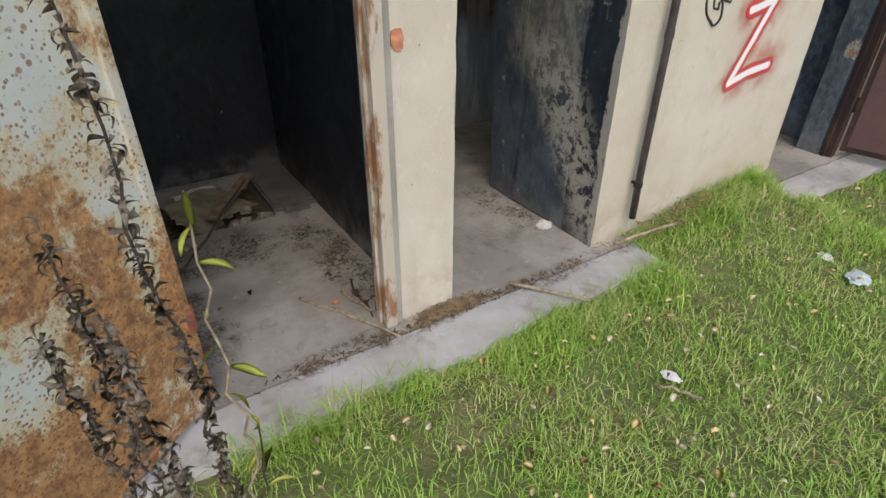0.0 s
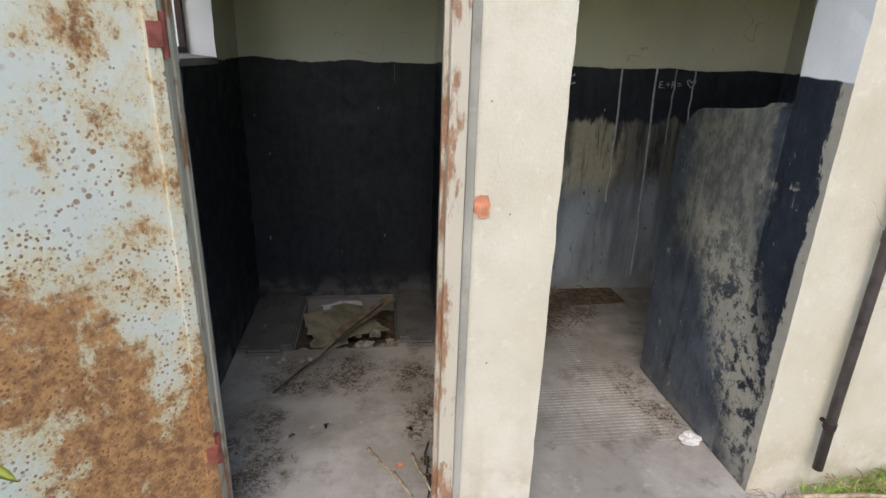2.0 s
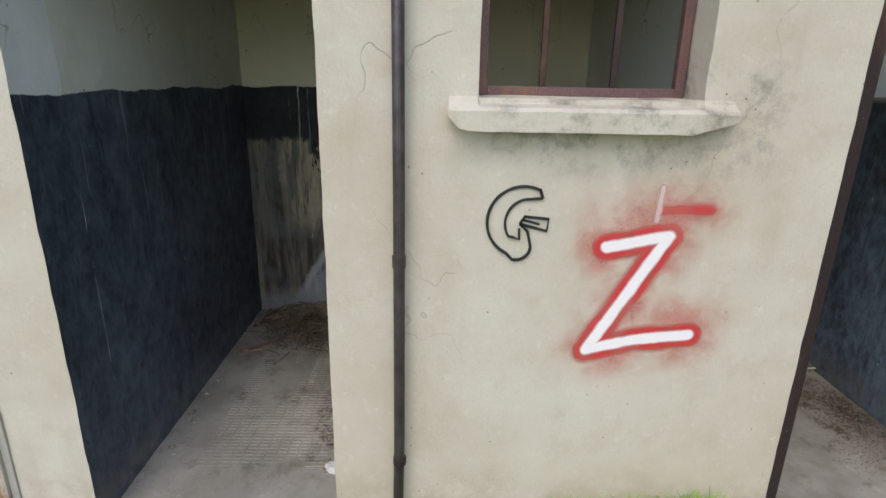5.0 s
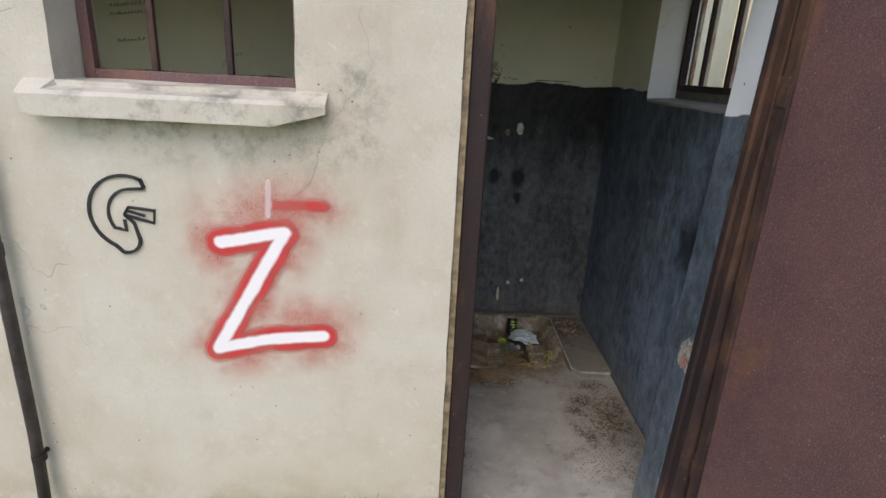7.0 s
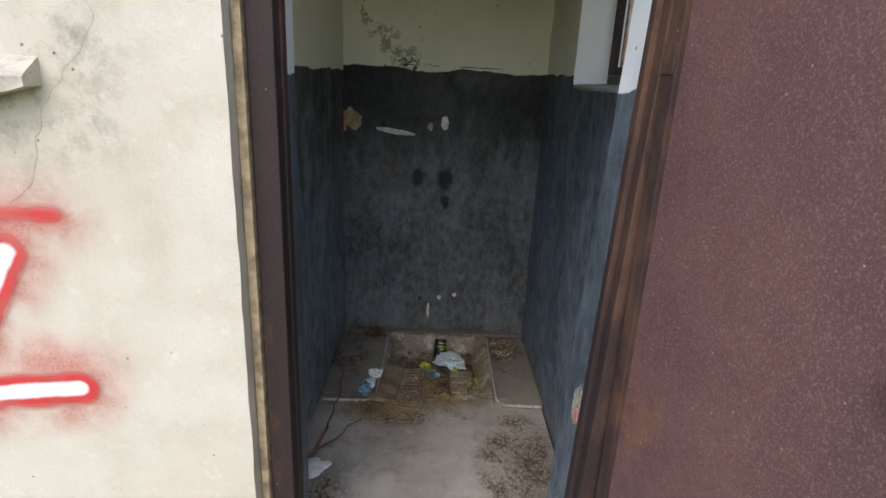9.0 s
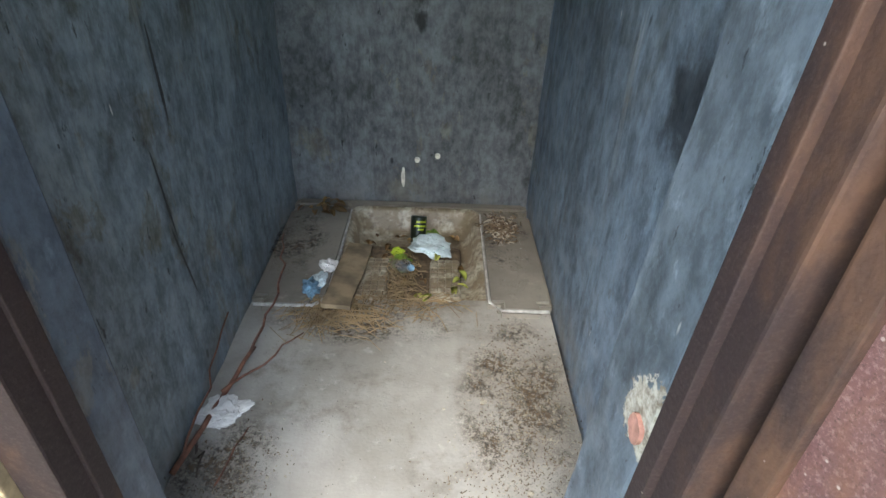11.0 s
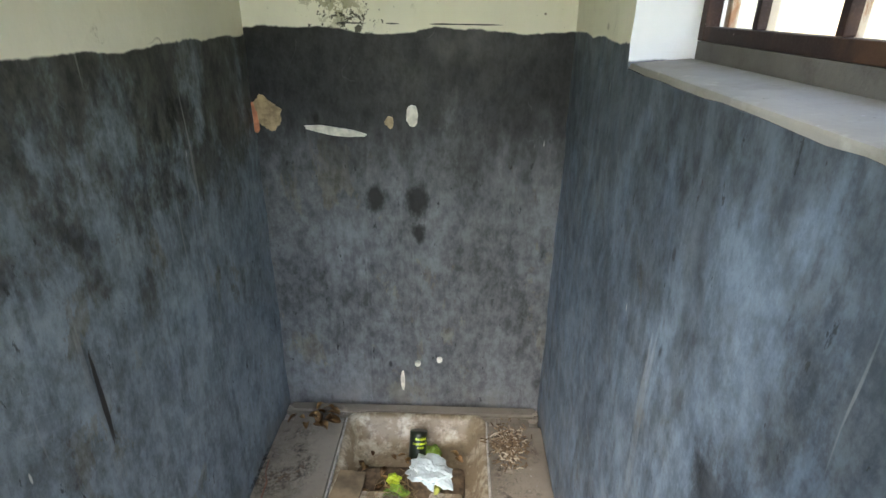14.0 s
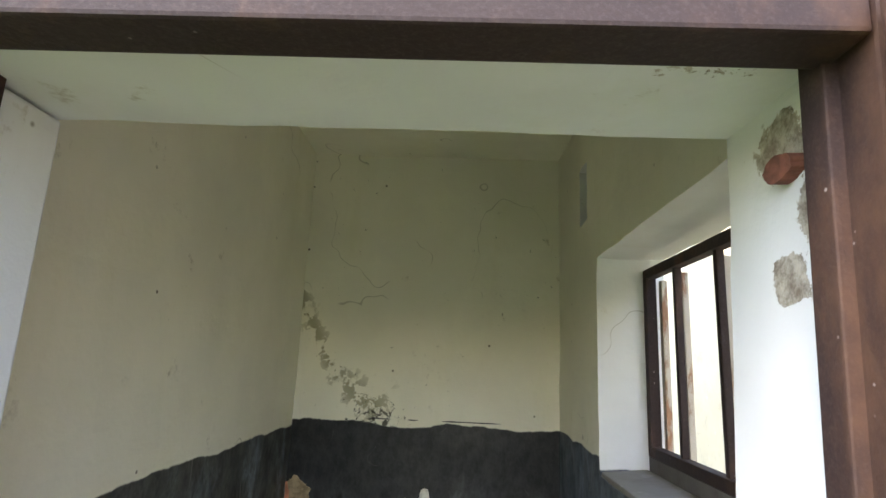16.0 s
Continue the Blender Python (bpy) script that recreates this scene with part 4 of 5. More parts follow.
solid("window_bed_right", boxed(4.166, 4.215, 1.846, 2.704, 1.445, 1.499), GRIME, "rough cement bed under the window frame", "trim", **STRUCT)
solid("window_bed_left", boxed(-0.69, -0.627, 1.856, 2.844, 1.43, 1.469), MORTAR, "rough cement bed under the window frame", "trim", **STRUCT)
# projecting sill outside, its end broken off
bm = bmesh.new()
nx = 30
rows = []
for i in range(nx + 1):
    x = 1.935 + (2.725 - 1.935) * i / nx
    brk = max(0.0, (x - 2.60) / 0.125, (1.965 - x) / 0.03)
    zb = 1.383 + (0.034 * brk + 0.022 * abs(noise.noise((x * 34, 0, 0))) if brk > 0 else 0.0) + 0.002 * noise.noise((x * 12, 1, 0))
    yf = 1.375 + (0.02 * brk * (1 + noise.noise((x * 40, 2, 0))) if brk > 0 else 0)
    rows.append([bm.verts.new(p) for p in ((x, yf, zb), (x, yf, 1.436), (x, yf + 0.012, 1.446), (x, 1.5690 if 2.025 < x < 2.635 else Y0 + 0.004, 1.472), (x, Y0 + 0.004, zb))])
for a, b in zip(rows, rows[1:]):
    for i in range(5):
        bm.faces.new((a[i], a[(i + 1) % 5], b[(i + 1) % 5], b[i]))
bm.faces.new(rows[0]), bm.faces.new(rows[-1])
solid("window_sill_front", wobble(bm, 0.002, 12), CREAM, "cream cement sill with a broken end", "sill", **STRUCT)

# downpipe on the front wall
pipe = thing("downpipe", "thin dark brown metal pipe fixed upright on the wall", "pipe")
part("tube", tube(bmesh.new(), [(1.800, 1.408, 2.58), (1.800, 1.408, 1.2), (1.797, 1.407, 0.4), (1.792, 1.398, 0.13)], 0.0175, sides=14), PIPE, pipe, smooth=True)
for z in (0.31, 1.92):
    br = part("bracket", tube(bmesh.new(), [(1.797, 1.39, z), (1.797, 1.447, z)], 0.008, sides=8), RUSTBROWN_SHADED, pipe, "rusty pipe bracket")
    part("collar", tube(bmesh.new(), [(1.797, 1.407, z - 0.012), (1.797, 1.407, z + 0.012)], 0.0215, sides=14), RUSTBROWN_SHADED, br)
part("coupling", tube(bmesh.new(), [(1.799, 1.408, 0.985), (1.799, 1.408, 1.02)], 0.0205, sides=14), PIPE, pipe)

# ---- marks on the walls ----
bm = bmesh.new()
gx, gz = (2.15, 2.95), (0.50, 1.36)
gv = [[bm.verts.new((gx[0] + (gx[1] - gx[0]) * i / 16, Y0 - 0.0075, gz[0] + (gz[1] - gz[0]) * j / 16)) for i in range(17)] for j in range(17)]
for j in range(16):
    for i in range(16):
        bm.faces.new((gv[j][i], gv[j][i + 1], gv[j + 1][i + 1], gv[j + 1][i]))
solid("graffiti", bm, SPRAY, "white zigzag sprayed in a red outline on plaster", "graffiti")


def painted_line(bm, pts, w, y):
    """A flat brushed line through xz points."""
    pts = [Vector((p[0], p[1])) for p in pts]
    lo, hi = [], []
    for i, p in enumerate(pts):
        d = (pts[min(i + 1, len(pts) - 1)] - pts[max(i - 1, 0)]).normalized()
        n = Vector((-d.y, d.x)) * w * (1 + 0.25 * noise.noise((p.x * 60, p.y * 60, 0)))
        lo.append([bm.verts.new((p.x - n.x, yy, p.y - n.y)) for yy in (y, y + 0.008)])
        hi.append([bm.verts.new((p.x + n.x, yy, p.y + n.y)) for yy in (y, y + 0.008)])
    for i in range(len(pts) - 1):
        bm.faces.new((lo[i][0], lo[i + 1][0], hi[i + 1][0], hi[i][0]))
        bm.faces.new((lo[i][1], lo[i + 1][1], lo[i + 1][0], lo[i][0]))
        bm.faces.new((hi[i][0], hi[i + 1][0], hi[i + 1][1], hi[i][1]))


def arc(cx, cz, rx, rz, a0, a1, n=24):
    return [(cx + rx * math.cos(radians(a0 + (a1 - a0) * i / n)), cz + rz * math.sin(radians(a0 + (a1 - a0) * i / n))) for i in range(n + 1)]


bm = bmesh.new()
ya = Y0 - 0.0065
outer = [(2.214, 1.190), (2.205, 1.218)] + arc(2.160, 1.118, 0.105, 0.106, 62, 245, 30) + arc(2.145, 1.043, 0.042, 0.042, 255, 360, 10) + [(2.176, 1.090), (2.152, 1.113)]
painted_line(bm, outer, 0.0042, ya)
painted_line(bm, [(2.214, 1.190), (2.180, 1.187)] + arc(2.176, 1.115, 0.068, 0.072, 95, 215, 16) + [(2.133, 1.072), (2.152, 1.066), (2.150, 1.10)], 0.0038, ya)
painted_line(bm, [(2.152, 1.113), (2.165, 1.135), (2.236, 1.128), (2.232, 1.092), (2.176, 1.106), (2.150, 1.113)], 0.0042, ya)
painted_line(bm, [(2.165, 1.135), (2.160, 1.125), (2.210, 1.112)], 0.0035, ya)
solid("graffiti", bm, MARKER, "black outlined curling arrow drawn on cream plaster", "graffiti")


def writing(name, text, size, at, mat, label, bold=0.0):
    cu = bpy.data.curves.new(name, "FONT")
    cu.body, cu.size, cu.extrude, cu.offset = text, size, 0.001, bold
    cu.materials.append(mat)
    ob = new(name, cu)
    ob.matrix_world = pose(*at, 90, 0, 0)
    return tagged(ob, label, "writing")


writing("scratched_writing", "E.+R=", 0.062, (1.975, BACK - 0.008, 1.34), CHALK, "letters scratched in white on dark paint", -0.0008)
bm = bmesh.new()
painted_line(bm, [(2.19, 1.372), (2.175, 1.392), (2.162, 1.385), (2.170, 1.365), (2.19, 1.345), (2.21, 1.365), (2.218, 1.385), (2.203, 1.392), (2.19, 1.372)], 0.002, BACK - 0.009)
solid("scratched_writing", bm, CHALK, "small heart scratched in dark paint", "writing")
for k, (dx, z1, z2) in enumerate(((1.735, 1.455, 0.62), (1.955, 1.455, 0.10), (2.205, 1.45, 0.92), (1.075, 1.455, 1.12), (1.20, 1.45, 1.22), (2.08, 1.45, 1.0))):
    bm = bmesh.new()
    painted_line(bm, [(dx + 0.010 * noise.noise((z1 * 3 + k * 5, q * 0.4, 0)) + 0.03 * (q / 16) * (k == 1), z1 + (z2 - z1) * q / 16) for q in range(17)], 0.0045 if k < 2 else 0.003, BACK - 0.008)
    solid("paint_drip", bm, CHALK if k < 3 else PENCIL, "pale drip of limewash down the dark paint", "drip")
# faint pencil lines too worn to read
random.seed(4)
for gx0, gz0, rows_n, w in ((1.15, 1.83, 3, 0.2), (1.17, 1.60, 1, 0.16), (1.36, 1.39, 2, 0.08)):
    for r in range(rows_n):
        bm = bmesh.new()
        x, pts = gx0, []
        while x < gx0 + w:
            h = random.uniform(0.010, 0.020)
            z = gz0 - r * 0.045 + (x - gx0) * 0.12
            pts.append((x, z)), pts.append((x + 0.006, z + h)), pts.append((x + 0.011, z + 0.002))
            x += random.uniform(0.014, 0.028)
        painted_line(bm, pts, 0.0011, BACK - 0.009)
        solid("scratched_writing", bm, PENCIL if gz0 > 1.45 else CHALK, "worn illegible pencil scribble on the wall", "writing")

# chips and peeled patches on the third stall's walls
LAYER = [0]


def patch(mat, cx, cz, rx, rz, seed, label, plane="y", at=BACK - 0.006, ragged=0.5, tilt=0.0, thick=0.003):
    LAYER[0] += 1
    thick = thick + math.copysign(0.00012 * (LAYER[0] % 30), thick)
    return solid("plaster_patch", chip(blob(cx, cz, rx, rz, seed, 110, ragged, tilt), plane, at, thick), mat, label, "patch")


patch(BARE, 3.03, 1.225, 0.050, 0.055, 1.0, "tan plaster bared in dark paint")
patch(BRICK, 2.985, 1.21, 0.016, 0.045, 1.6, "brick bared in the corner", at=BACK - 0.008)
patch(OLDWHITE, 3.25, 1.17, 0.105, 0.014, 2.0, "white strip of filler on dark paint", ragged=0.25, tilt=-0.13)
patch(OLDWHITE, 3.515, 1.225, 0.020, 0.036, 3.0, "pale oval of bare plaster", ragged=0.25)
patch(BARE, 3.44, 1.20, 0.014, 0.017, 4.0, "small chip of bare tan plaster")
patch(OLDWHITE, 3.465, 0.15, 0.008, 0.045, 4.5, "white paint dab on dark paint", ragged=0.4)
for cx, w in ((3.33, 0.05), (3.46, 0.018), (3.62, 0.05), (3.72, 0.06)):
    patch(MARKER, cx, 1.508, w, 0.002, 40 + cx, "dark crack along the paint line", ragged=0.6, at=BACK - 0.007, thick=0.002)
for u, z, r, sd, tl in ((2.2, 0.60, 0.0045, 51, 0.1), (2.215, 0.42, 0.004, 52, 0.2), (2.3, 0.85, 0.006, 53, 0.0)):
    patch(MARKER, u, z, r, 0.11, sd, "long black scrape in dark paint", "x", 2.988, 0.5, tl, -0.002)
for cx, cz in ((3.527, 0.232), (3.615, 0.252)):
    solid("wall_plug", tube(bmesh.new(), [(cx, BACK + 0.004, cz), (cx, BACK - 0.012, cz)], 0.013, 0.011, 12), OLDWHITE, "old pipe plug in the wall", "plug")

# ---- first stall: broken squat pit ----
def plate(name, x0, x1, y0, y1, label, h=0.035, r=0.05, mat=None):
    bm = boxed(x0, x1, y0, y1, -0.01, h)
    up = [e for e in bm.edges if all(v.co.z < h + 1 for v in e.verts) and abs(e.verts[0].co.z - e.verts[1].co.z) > 0.01]
    bmesh.ops.bevel(bm, geom=up, offset=r, segments=4, affect="EDGES")
    top = [e for e in bm.edges if all(abs(v.co.z - h) < 1e-4 for v in e.verts)]
    bmesh.ops.bevel(bm, geom=top, offset=0.012, segments=2, affect="EDGES")
    bmesh.ops.triangulate(bm, faces=[f for f in bm.faces if len(f.verts) > 4])
    p = thing(name, label, "platform")
    part("slab", wobble(bm, 0.003), mat or PLATE, p)
    e = 0.004
    xi = x1 - e if x1 < 3.3 else x0 + e
    xo = x0 + 0.02 if x1 < 3.3 else x1 - 0.02
    if y1 - y0 > 0.2 and x0 > 1:
        pts = [(xo, y0 + e, h - 0.004), ((xi + xo) / 2, y0 + e, h - 0.004), (xi + (0.04 if xi < xo else -0.04), y0 + e, h - 0.004), (xi, y0 + 0.045, h - 0.004), (xi, (y0 + y1) / 2, h - 0.004), (xi, y1 - 0.03, h - 0.004)]
        part("worn_edge", wobble(tube(bmesh.new(), pts, 0.0065, 0.0045, 6), 0.003, 20), WORN, p, "edge worn pale")
    return p


plate("foot_platform", -0.49, -0.205, 2.56, 3.30, "raised dark cement platform beside the pit", mat=GRIME)
plate("foot_platform", 0.345, 0.59, 2.60, 3.30, "raised dark cement platform beside the pit", mat=GRIME)
bm = boxed(-0.21, 0.35, 2.59, 3.25, -0.12, -0.09)
solid("pit_bottom", bm, DIRT, "rubble-filled pit bottom", "pit", **STRUCT)


def rock(seed, size):
    bm = bmesh.new()
    bmesh.ops.create_icosphere(bm, subdivisions=1, radius=size)
    for v in bm.verts:
        v.co *= 1 + 0.5 * noise.noise(v.co * (1.3 / size) + Vector((seed, 0, 0)))
        v.co.z *= 0.65
    return bm


random.seed(11)
rock_meshes = [mesh_of("rock", rock(i * 3.3, 1.0), RUBBLE) for i in range(6)]


def scatter_rocks(n, x0, x1, y0, y1, z, s0, s1, label, group):
    for i in range(n):
        ob = new("rubble_lump", random.choice(rock_meshes))
        s = random.uniform(s0, s1) * random.uniform(0.6, 1)
        ob.matrix_world = pose(random.uniform(x0, x1), random.uniform(y0, y1), z + s * 0.35, 0, 0, random.uniform(0, 360)) @ Matrix.Diagonal((s, s * random.uniform(0.7, 1.2), s, 1))
        tagged(ob, label, "rubble", group)


scatter_rocks(34, -0.18, 0.31, 2.62, 2.80, -0.075, 0.02, 0.05, "lump of tan cement rubble in the pit", "rubble in the pit")
scatter_rocks(8, 0.12, 0.32, 2.62, 2.9, -0.03, 0.03, 0.05, "lump of tan cement rubble in the pit", "rubble in the pit")
scatter_rocks(14, -0.44, -0.1, 2.45, 2.56, 0.0, 0.008, 0.022, "crumb of plaster on the floor", "plaster crumbs")
scatter_rocks(26, 1.44, 1.55, 1.66, 2.3, 0.0, 0.006, 0.018, "crumb of plaster on the floor", "plaster crumbs")
scatter_rocks(22, 0.76, 0.84, 1.75, 2.7, 0.0, 0.005, 0.015, "crumb of plaster on the floor", "plaster crumbs")


def sheet_board(name, m, lx, ly, t, mat, label, category, seed=0, ragged=0.02):
    bm = bmesh.new()
    out = []
    for (a, b), (c, d) in (((-1, -1), (1, -1)), ((1, -1), (1, 1)), ((1, 1), (-1, 1)), ((-1, 1), (-1, -1))):
        for i in range(7):
            u, v = a + (c - a) * i / 7, b + (d - b) * i / 7
            j = noise.noise_vector((u * 2 + seed, v * 2, seed)) * ragged
            out.append((u * lx / 2 + j.x, v * ly / 2 + j.y))
    top = [bm.verts.new((x, y, t)) for x, y in out]
    low = [bm.verts.new((x, y, 0)) for x, y in out]
    bm.faces.new(top), bm.faces.new(low[::-1])
    for i in range(len(out)):
        bm.faces.new((low[i], low[(i + 1) % len(out)], top[(i + 1) % len(out)], top[i]))
    ob = solid(name, bm, mat, label, category)
    ob.matrix_world = m
    return ob


sheet_board("broken_panel", pose(0.04, 2.86, 0.02, 12, 3, 28), 0.40, 0.27, 0.012, PANEL, "broken tan fibreboard panel lying in the pit", "panel", 1, 0.05)
sheet_board("broken_panel", pose(-0.03, 2.72, 0.0, 6, -6, 70), 0.20, 0.16, 0.012, PANEL, "broken tan fibreboard piece lying in the pit", "panel", 4, 0.05)
sheet_board("lath", pose(0.17, 2.83, 0.075, 10, -4, 52), 0.50, 0.055, 0.014, BOARD, "narrow weathered lath across the panel", "board", 2, 0.006)
sheet_board("white_scrap", pose(0.02, 3.16, -0.03, 45, 0, 5), 0.24, 0.09, 0.006, PAPER, "torn white enamel scrap behind the panel", "scrap", 6, 0.03)
solid("iron_rod", tube(bmesh.new(), bent((-0.245, 2.22, 0.008), (0.27, 2.88, 0.135), 0.03, 9), 0.006, 0.005), DARKTWIG, "thin dark bent rod leaning on the panel", "rod", smooth=True)


def stick(a, b, r, mat, label, sag=0.015, seed=0.0, name="stick"):
    return solid(name, tube(bmesh.new(), bent(a, b, sag, 7, seed), r, r * 0.7), mat, label, "stick", smooth=True)


stick((0.19, 1.80, 0.009), (0.285, 1.64, 0.009), 0.008, STICK, "short weathered stick on the cement floor")
stick((0.285, 1.66, 0.008), (0.44, 1.345, 0.008), 0.007, STICK, "thin weathered stick over the threshold")
stick((0.36, 1.75, 0.012), (0.415, 1.55, 0.012), 0.007, STICK, "short weathered stick by the door frame")
stick((0.43, 1.80, 0.02), (0.40, 1.52, 0.01), 0.005, DARKTWIG, "curled dark twig by the door frame", 0.10, 3)
stick((0.42, 1.72, 0.02), (0.41, 1.50, 0.05), 0.0045, DARKTWIG, "curled dark twig by the door frame", 0.12, 8)
stick((1.03, 1.405, 0.012), (1.235, 1.125, 0.012), 0.009, STICK, "pale bare stick on the apron's edge")
stick((1.68, 1.39, 0.02), (2.03, 1.30, 0.075), 0.011, STICK, "pale bare stick at the wall's foot")
stick((1.21, 0.53, -0.035), (1.13, 0.66, -0.035), 0.007, STICK, "pale short stick in the grass")
solid("rust_flake", chip(blob(0.31, 1.70, 0.018, 0.014, 2), "y", 0, 0.002), BRICK, "orange brick crumb on the floor", "crumb").matrix_world = pose(0, 0, 0.004) @ Matrix.Translation((0, 1.70, 0)) @ pose(0, 0, 0, -90, 0, 0) @ Matrix.Translation((0, 0, -1.70))


def paper_ball(name, at, size, mat, label, category, seed, flat=0.5, stretch=1.0, turn=0):
    bm = bmesh.new()
    bmesh.ops.create_icosphere(bm, subdivisions=4, radius=1)
    for v in bm.verts:
        n = 0.45 * abs(noise.noise(v.co * 8 + Vector((seed, seed, 0)))) - 0.35 * abs(noise.noise(v.co * 3 + Vector((0, 0, seed)))) + noise.noise(v.co * 1.8 + Vector((seed, 0, 0))) + 0.5 * abs(noise.noise(v.co * 4.5 + Vector((0, seed, 0))))
        v.co *= 1 + 0.55 * n
        v.co.z = max(v.co.z, -0.75)
    ob = solid(name, bm, mat, label, category)
    ob.matrix_world = pose(at[0], at[1], at[2] + size * flat * 0.7, 0, 0, turn) @ Matrix.Diagonal((size * stretch, size, size * flat, 1))
    return ob


paper_ball("plaster_chunk", (1.525, 1.735, 0.0), 0.032, PAPER, "white plaster chunk by the screen wall", "rubble", 1.0, 0.5, 1.3, 20)

# ---- second stall: ribbed floor, twigs against the back wall ----
bm = bmesh.new()
for i in range(52):
    y = 1.75 + i * 0.022
    for j in range(12):
        x = 0.95 + j * 0.044
        if noise.noise((x * 3.1, y * 2.7, 4)) > -0.22:
            box(bm, x, x + 0.034, y, y + 0.007, -0.002, 0.0034 + 0.001 * noise.noise((x * 20, y * 20, 0)))
tagged(solid("floor_ribs", bm, FLOOR, "fine non-slip ribs pressed in the cement", "floor"), kind="stuff")


def litter(name, n, area, length, r, mat, label, seed, z=0.006, heap=0.02, kind="stuff"):
    """Loose stalks, uncountable: joined into one mesh."""
    random.seed(seed)
    vs, fs = [], []
    for i in range(n):
        u, v = random.gauss(0, 0.33), random.gauss(0, 0.33)
        u, v = max(-1, min(1, u)), max(-1, min(1, v))
        cx, cy = (area[0] + area[1]) / 2 + u * (area[1] - area[0]) / 2, (area[2] + area[3]) / 2 + v * (area[3] - area[2]) / 2
        a, l = random.uniform(0, math.tau), random.uniform(*length)
        cz = z + random.uniform(0, heap) * max(0, 1 - u * u - v * v)
        pts = [Vector((cx + math.cos(a) * l * (k - 1) / 2 + random.uniform(-1, 1) * l * 0.08, cy + math.sin(a) * l * (k - 1) / 2 + random.uniform(-1, 1) * l * 0.08, cz + random.uniform(-0.5, 0.5) * heap * 0.3 + (0.1 * l if k == 1 else 0))) for k in range(3)]
        for p in pts:
            p.z = max(p.z, z - 0.004)
        side = Vector((-math.sin(a), math.cos(a), 0)) * r
        base = len(vs)
        for p in pts:
            vs += [p - side, p + side, p + Vector((0, 0, r * 1.5))]
        for k in range(2):
            for q in range(3):
                fs.append((base + 3 * k + q, base + 3 * k + (q + 1) % 3, base + 3 * k + 3 + (q + 1) % 3, base + 3 * k + 3 + q))
    me = bpy.data.meshes.new(name)
    me.from_pydata([tuple(v) for v in vs], [], fs)
    me.materials.append(mat)
    return tagged(new(name, me), label, "litter", kind=kind)


def leaf_mesh(name, mat, long=1.0, wide=0.5, curl=0.25):
    bm = bmesh.new()
    rows = []
    for i in range(7):
        t = i / 6
        w = wide * math.sin(math.pi * min(1, t * 0.92 + 0.06)) ** 0.8 * 0.5
        z = curl * math.sin(math.pi * t) * 0.4
        rows.append([bm.verts.new(((t - 0.5) * long, s * w, z + abs(s) * w * 0.35)) for s in (-1, 0, 1)])
    for a, b in zip(rows, rows[1:]):
        for k in range(2):
            bm.faces.new((a[k], a[k + 1], b[k + 1], b[k]))
    got = bmesh.ops.solidify(bm, geom=list(bm.faces), thickness=0.012)
    return mesh_of(name, bm, mat, True)


DEAD = [leaf_mesh("dead_leaf", DEADLEAF, 1, 0.55, c) for c in (0.2, 0.5, 0.8)]
PALE = [leaf_mesh("pale_leaf", PALELEAF, 1, 0.7, c) for c in (0.15, 0.4)]


def drop_leaf(meshes, x, y, z, size, label, group):
    ob = new("fallen_leaf", random.choice(meshes))
    ob.matrix_world = pose(x, y, z, random.uniform(-25, 25), random.uniform(-25, 25), random.uniform(0, 360)) @ Matrix.Diagonal((size, size, size, 1))
    return tagged(ob, label, "leaf", group)


def film(x0, x1, y0, y1, z, label, seed):
    bm = bmesh.new()
    vs = [bm.verts.new((u, v, z)) for u, v in blob((x0 + x1) / 2, (y0 + y1) / 2, (x1 - x0) / 2, (y1 - y0) / 2, seed, 40, 0.3)]
    bm.faces.new(vs)
    return tagged(solid("loose_dirt", bm, FILM, label, "dirt"), kind="stuff")


film(3.62, 4.08, 1.72, 2.60, 0.0075, "brown grit and leaf crumbs along the wall", 1)
film(2.92, 3.25, 1.70, 2.15, 0.0075, "brown grit in the corner by the jamb", 2)
film(2.98, 3.80, 2.36, 2.60, 0.0085, "brown grit and needles before the pan", 3)
film(2.95, 3.22, 2.62, 3.22, 0.039, "brown dirt on the platform", 4)
film(3.79, 4.01, 2.62, 3.22, 0.039, "brown dirt on the platform", 5)
film(-0.50, -0.05, 1.40, 2.20, 0.0075, "dark grit and paint flakes by the jamb", 6)
film(0.30, 0.60, 1.48, 2.60, 0.0075, "dark grit along the wall's foot", 7)
film(-0.48, 0.58, 2.15, 2.60, 0.0085, "dark grit before the pit", 8)
film(-0.30, 0.95, 1.30, 1.46, 0.0075, "soil caught in the apron's joint", 9)
film(0.9, 1.75, 1.28, 1.44, 0.0075, "soil caught in the apron's joint", 10)
film(0.76, 1.7, 2.5, 3.3, 0.0085, "dark soil and litter by the back wall", 11)
film(1.35, 1.60, 1.62, 2.4, 0.0085, "plaster grit along the screen wall", 12)
litter("twig_litter", 260, (0.72, 1.62, 2.62, 3.36), (0.06, 0.26), 0.0028, DEADSTEM, "brown twigs and stalks swept against the back wall", 21, 0.008, 0.05)
litter("twig_litter", 120, (0.78, 1.5, 3.05, 3.36), (0.08, 0.3), 0.004, BOARD, "dry stems lying along the back wall", 22, 0.01, 0.05)
stick((0.80, 2.68, 0.012), (1.45, 3.1, 0.03), 0.006, TWIG, "long brown stem on the cement floor", 0.05, 2)
stick((0.80, 2.70, 0.012), (1.1, 2.73, 0.015), 0.006, STICK, "pale dry stem on the cement floor", 0.03, 5)
solid("dirt_drift", wobble(boxed(0.80, 1.85, 3.06, 3.30, -0.004, 0.012, bevel=0.01), 0.004), DIRT, "dark drift of soil by the back wall", "dirt")
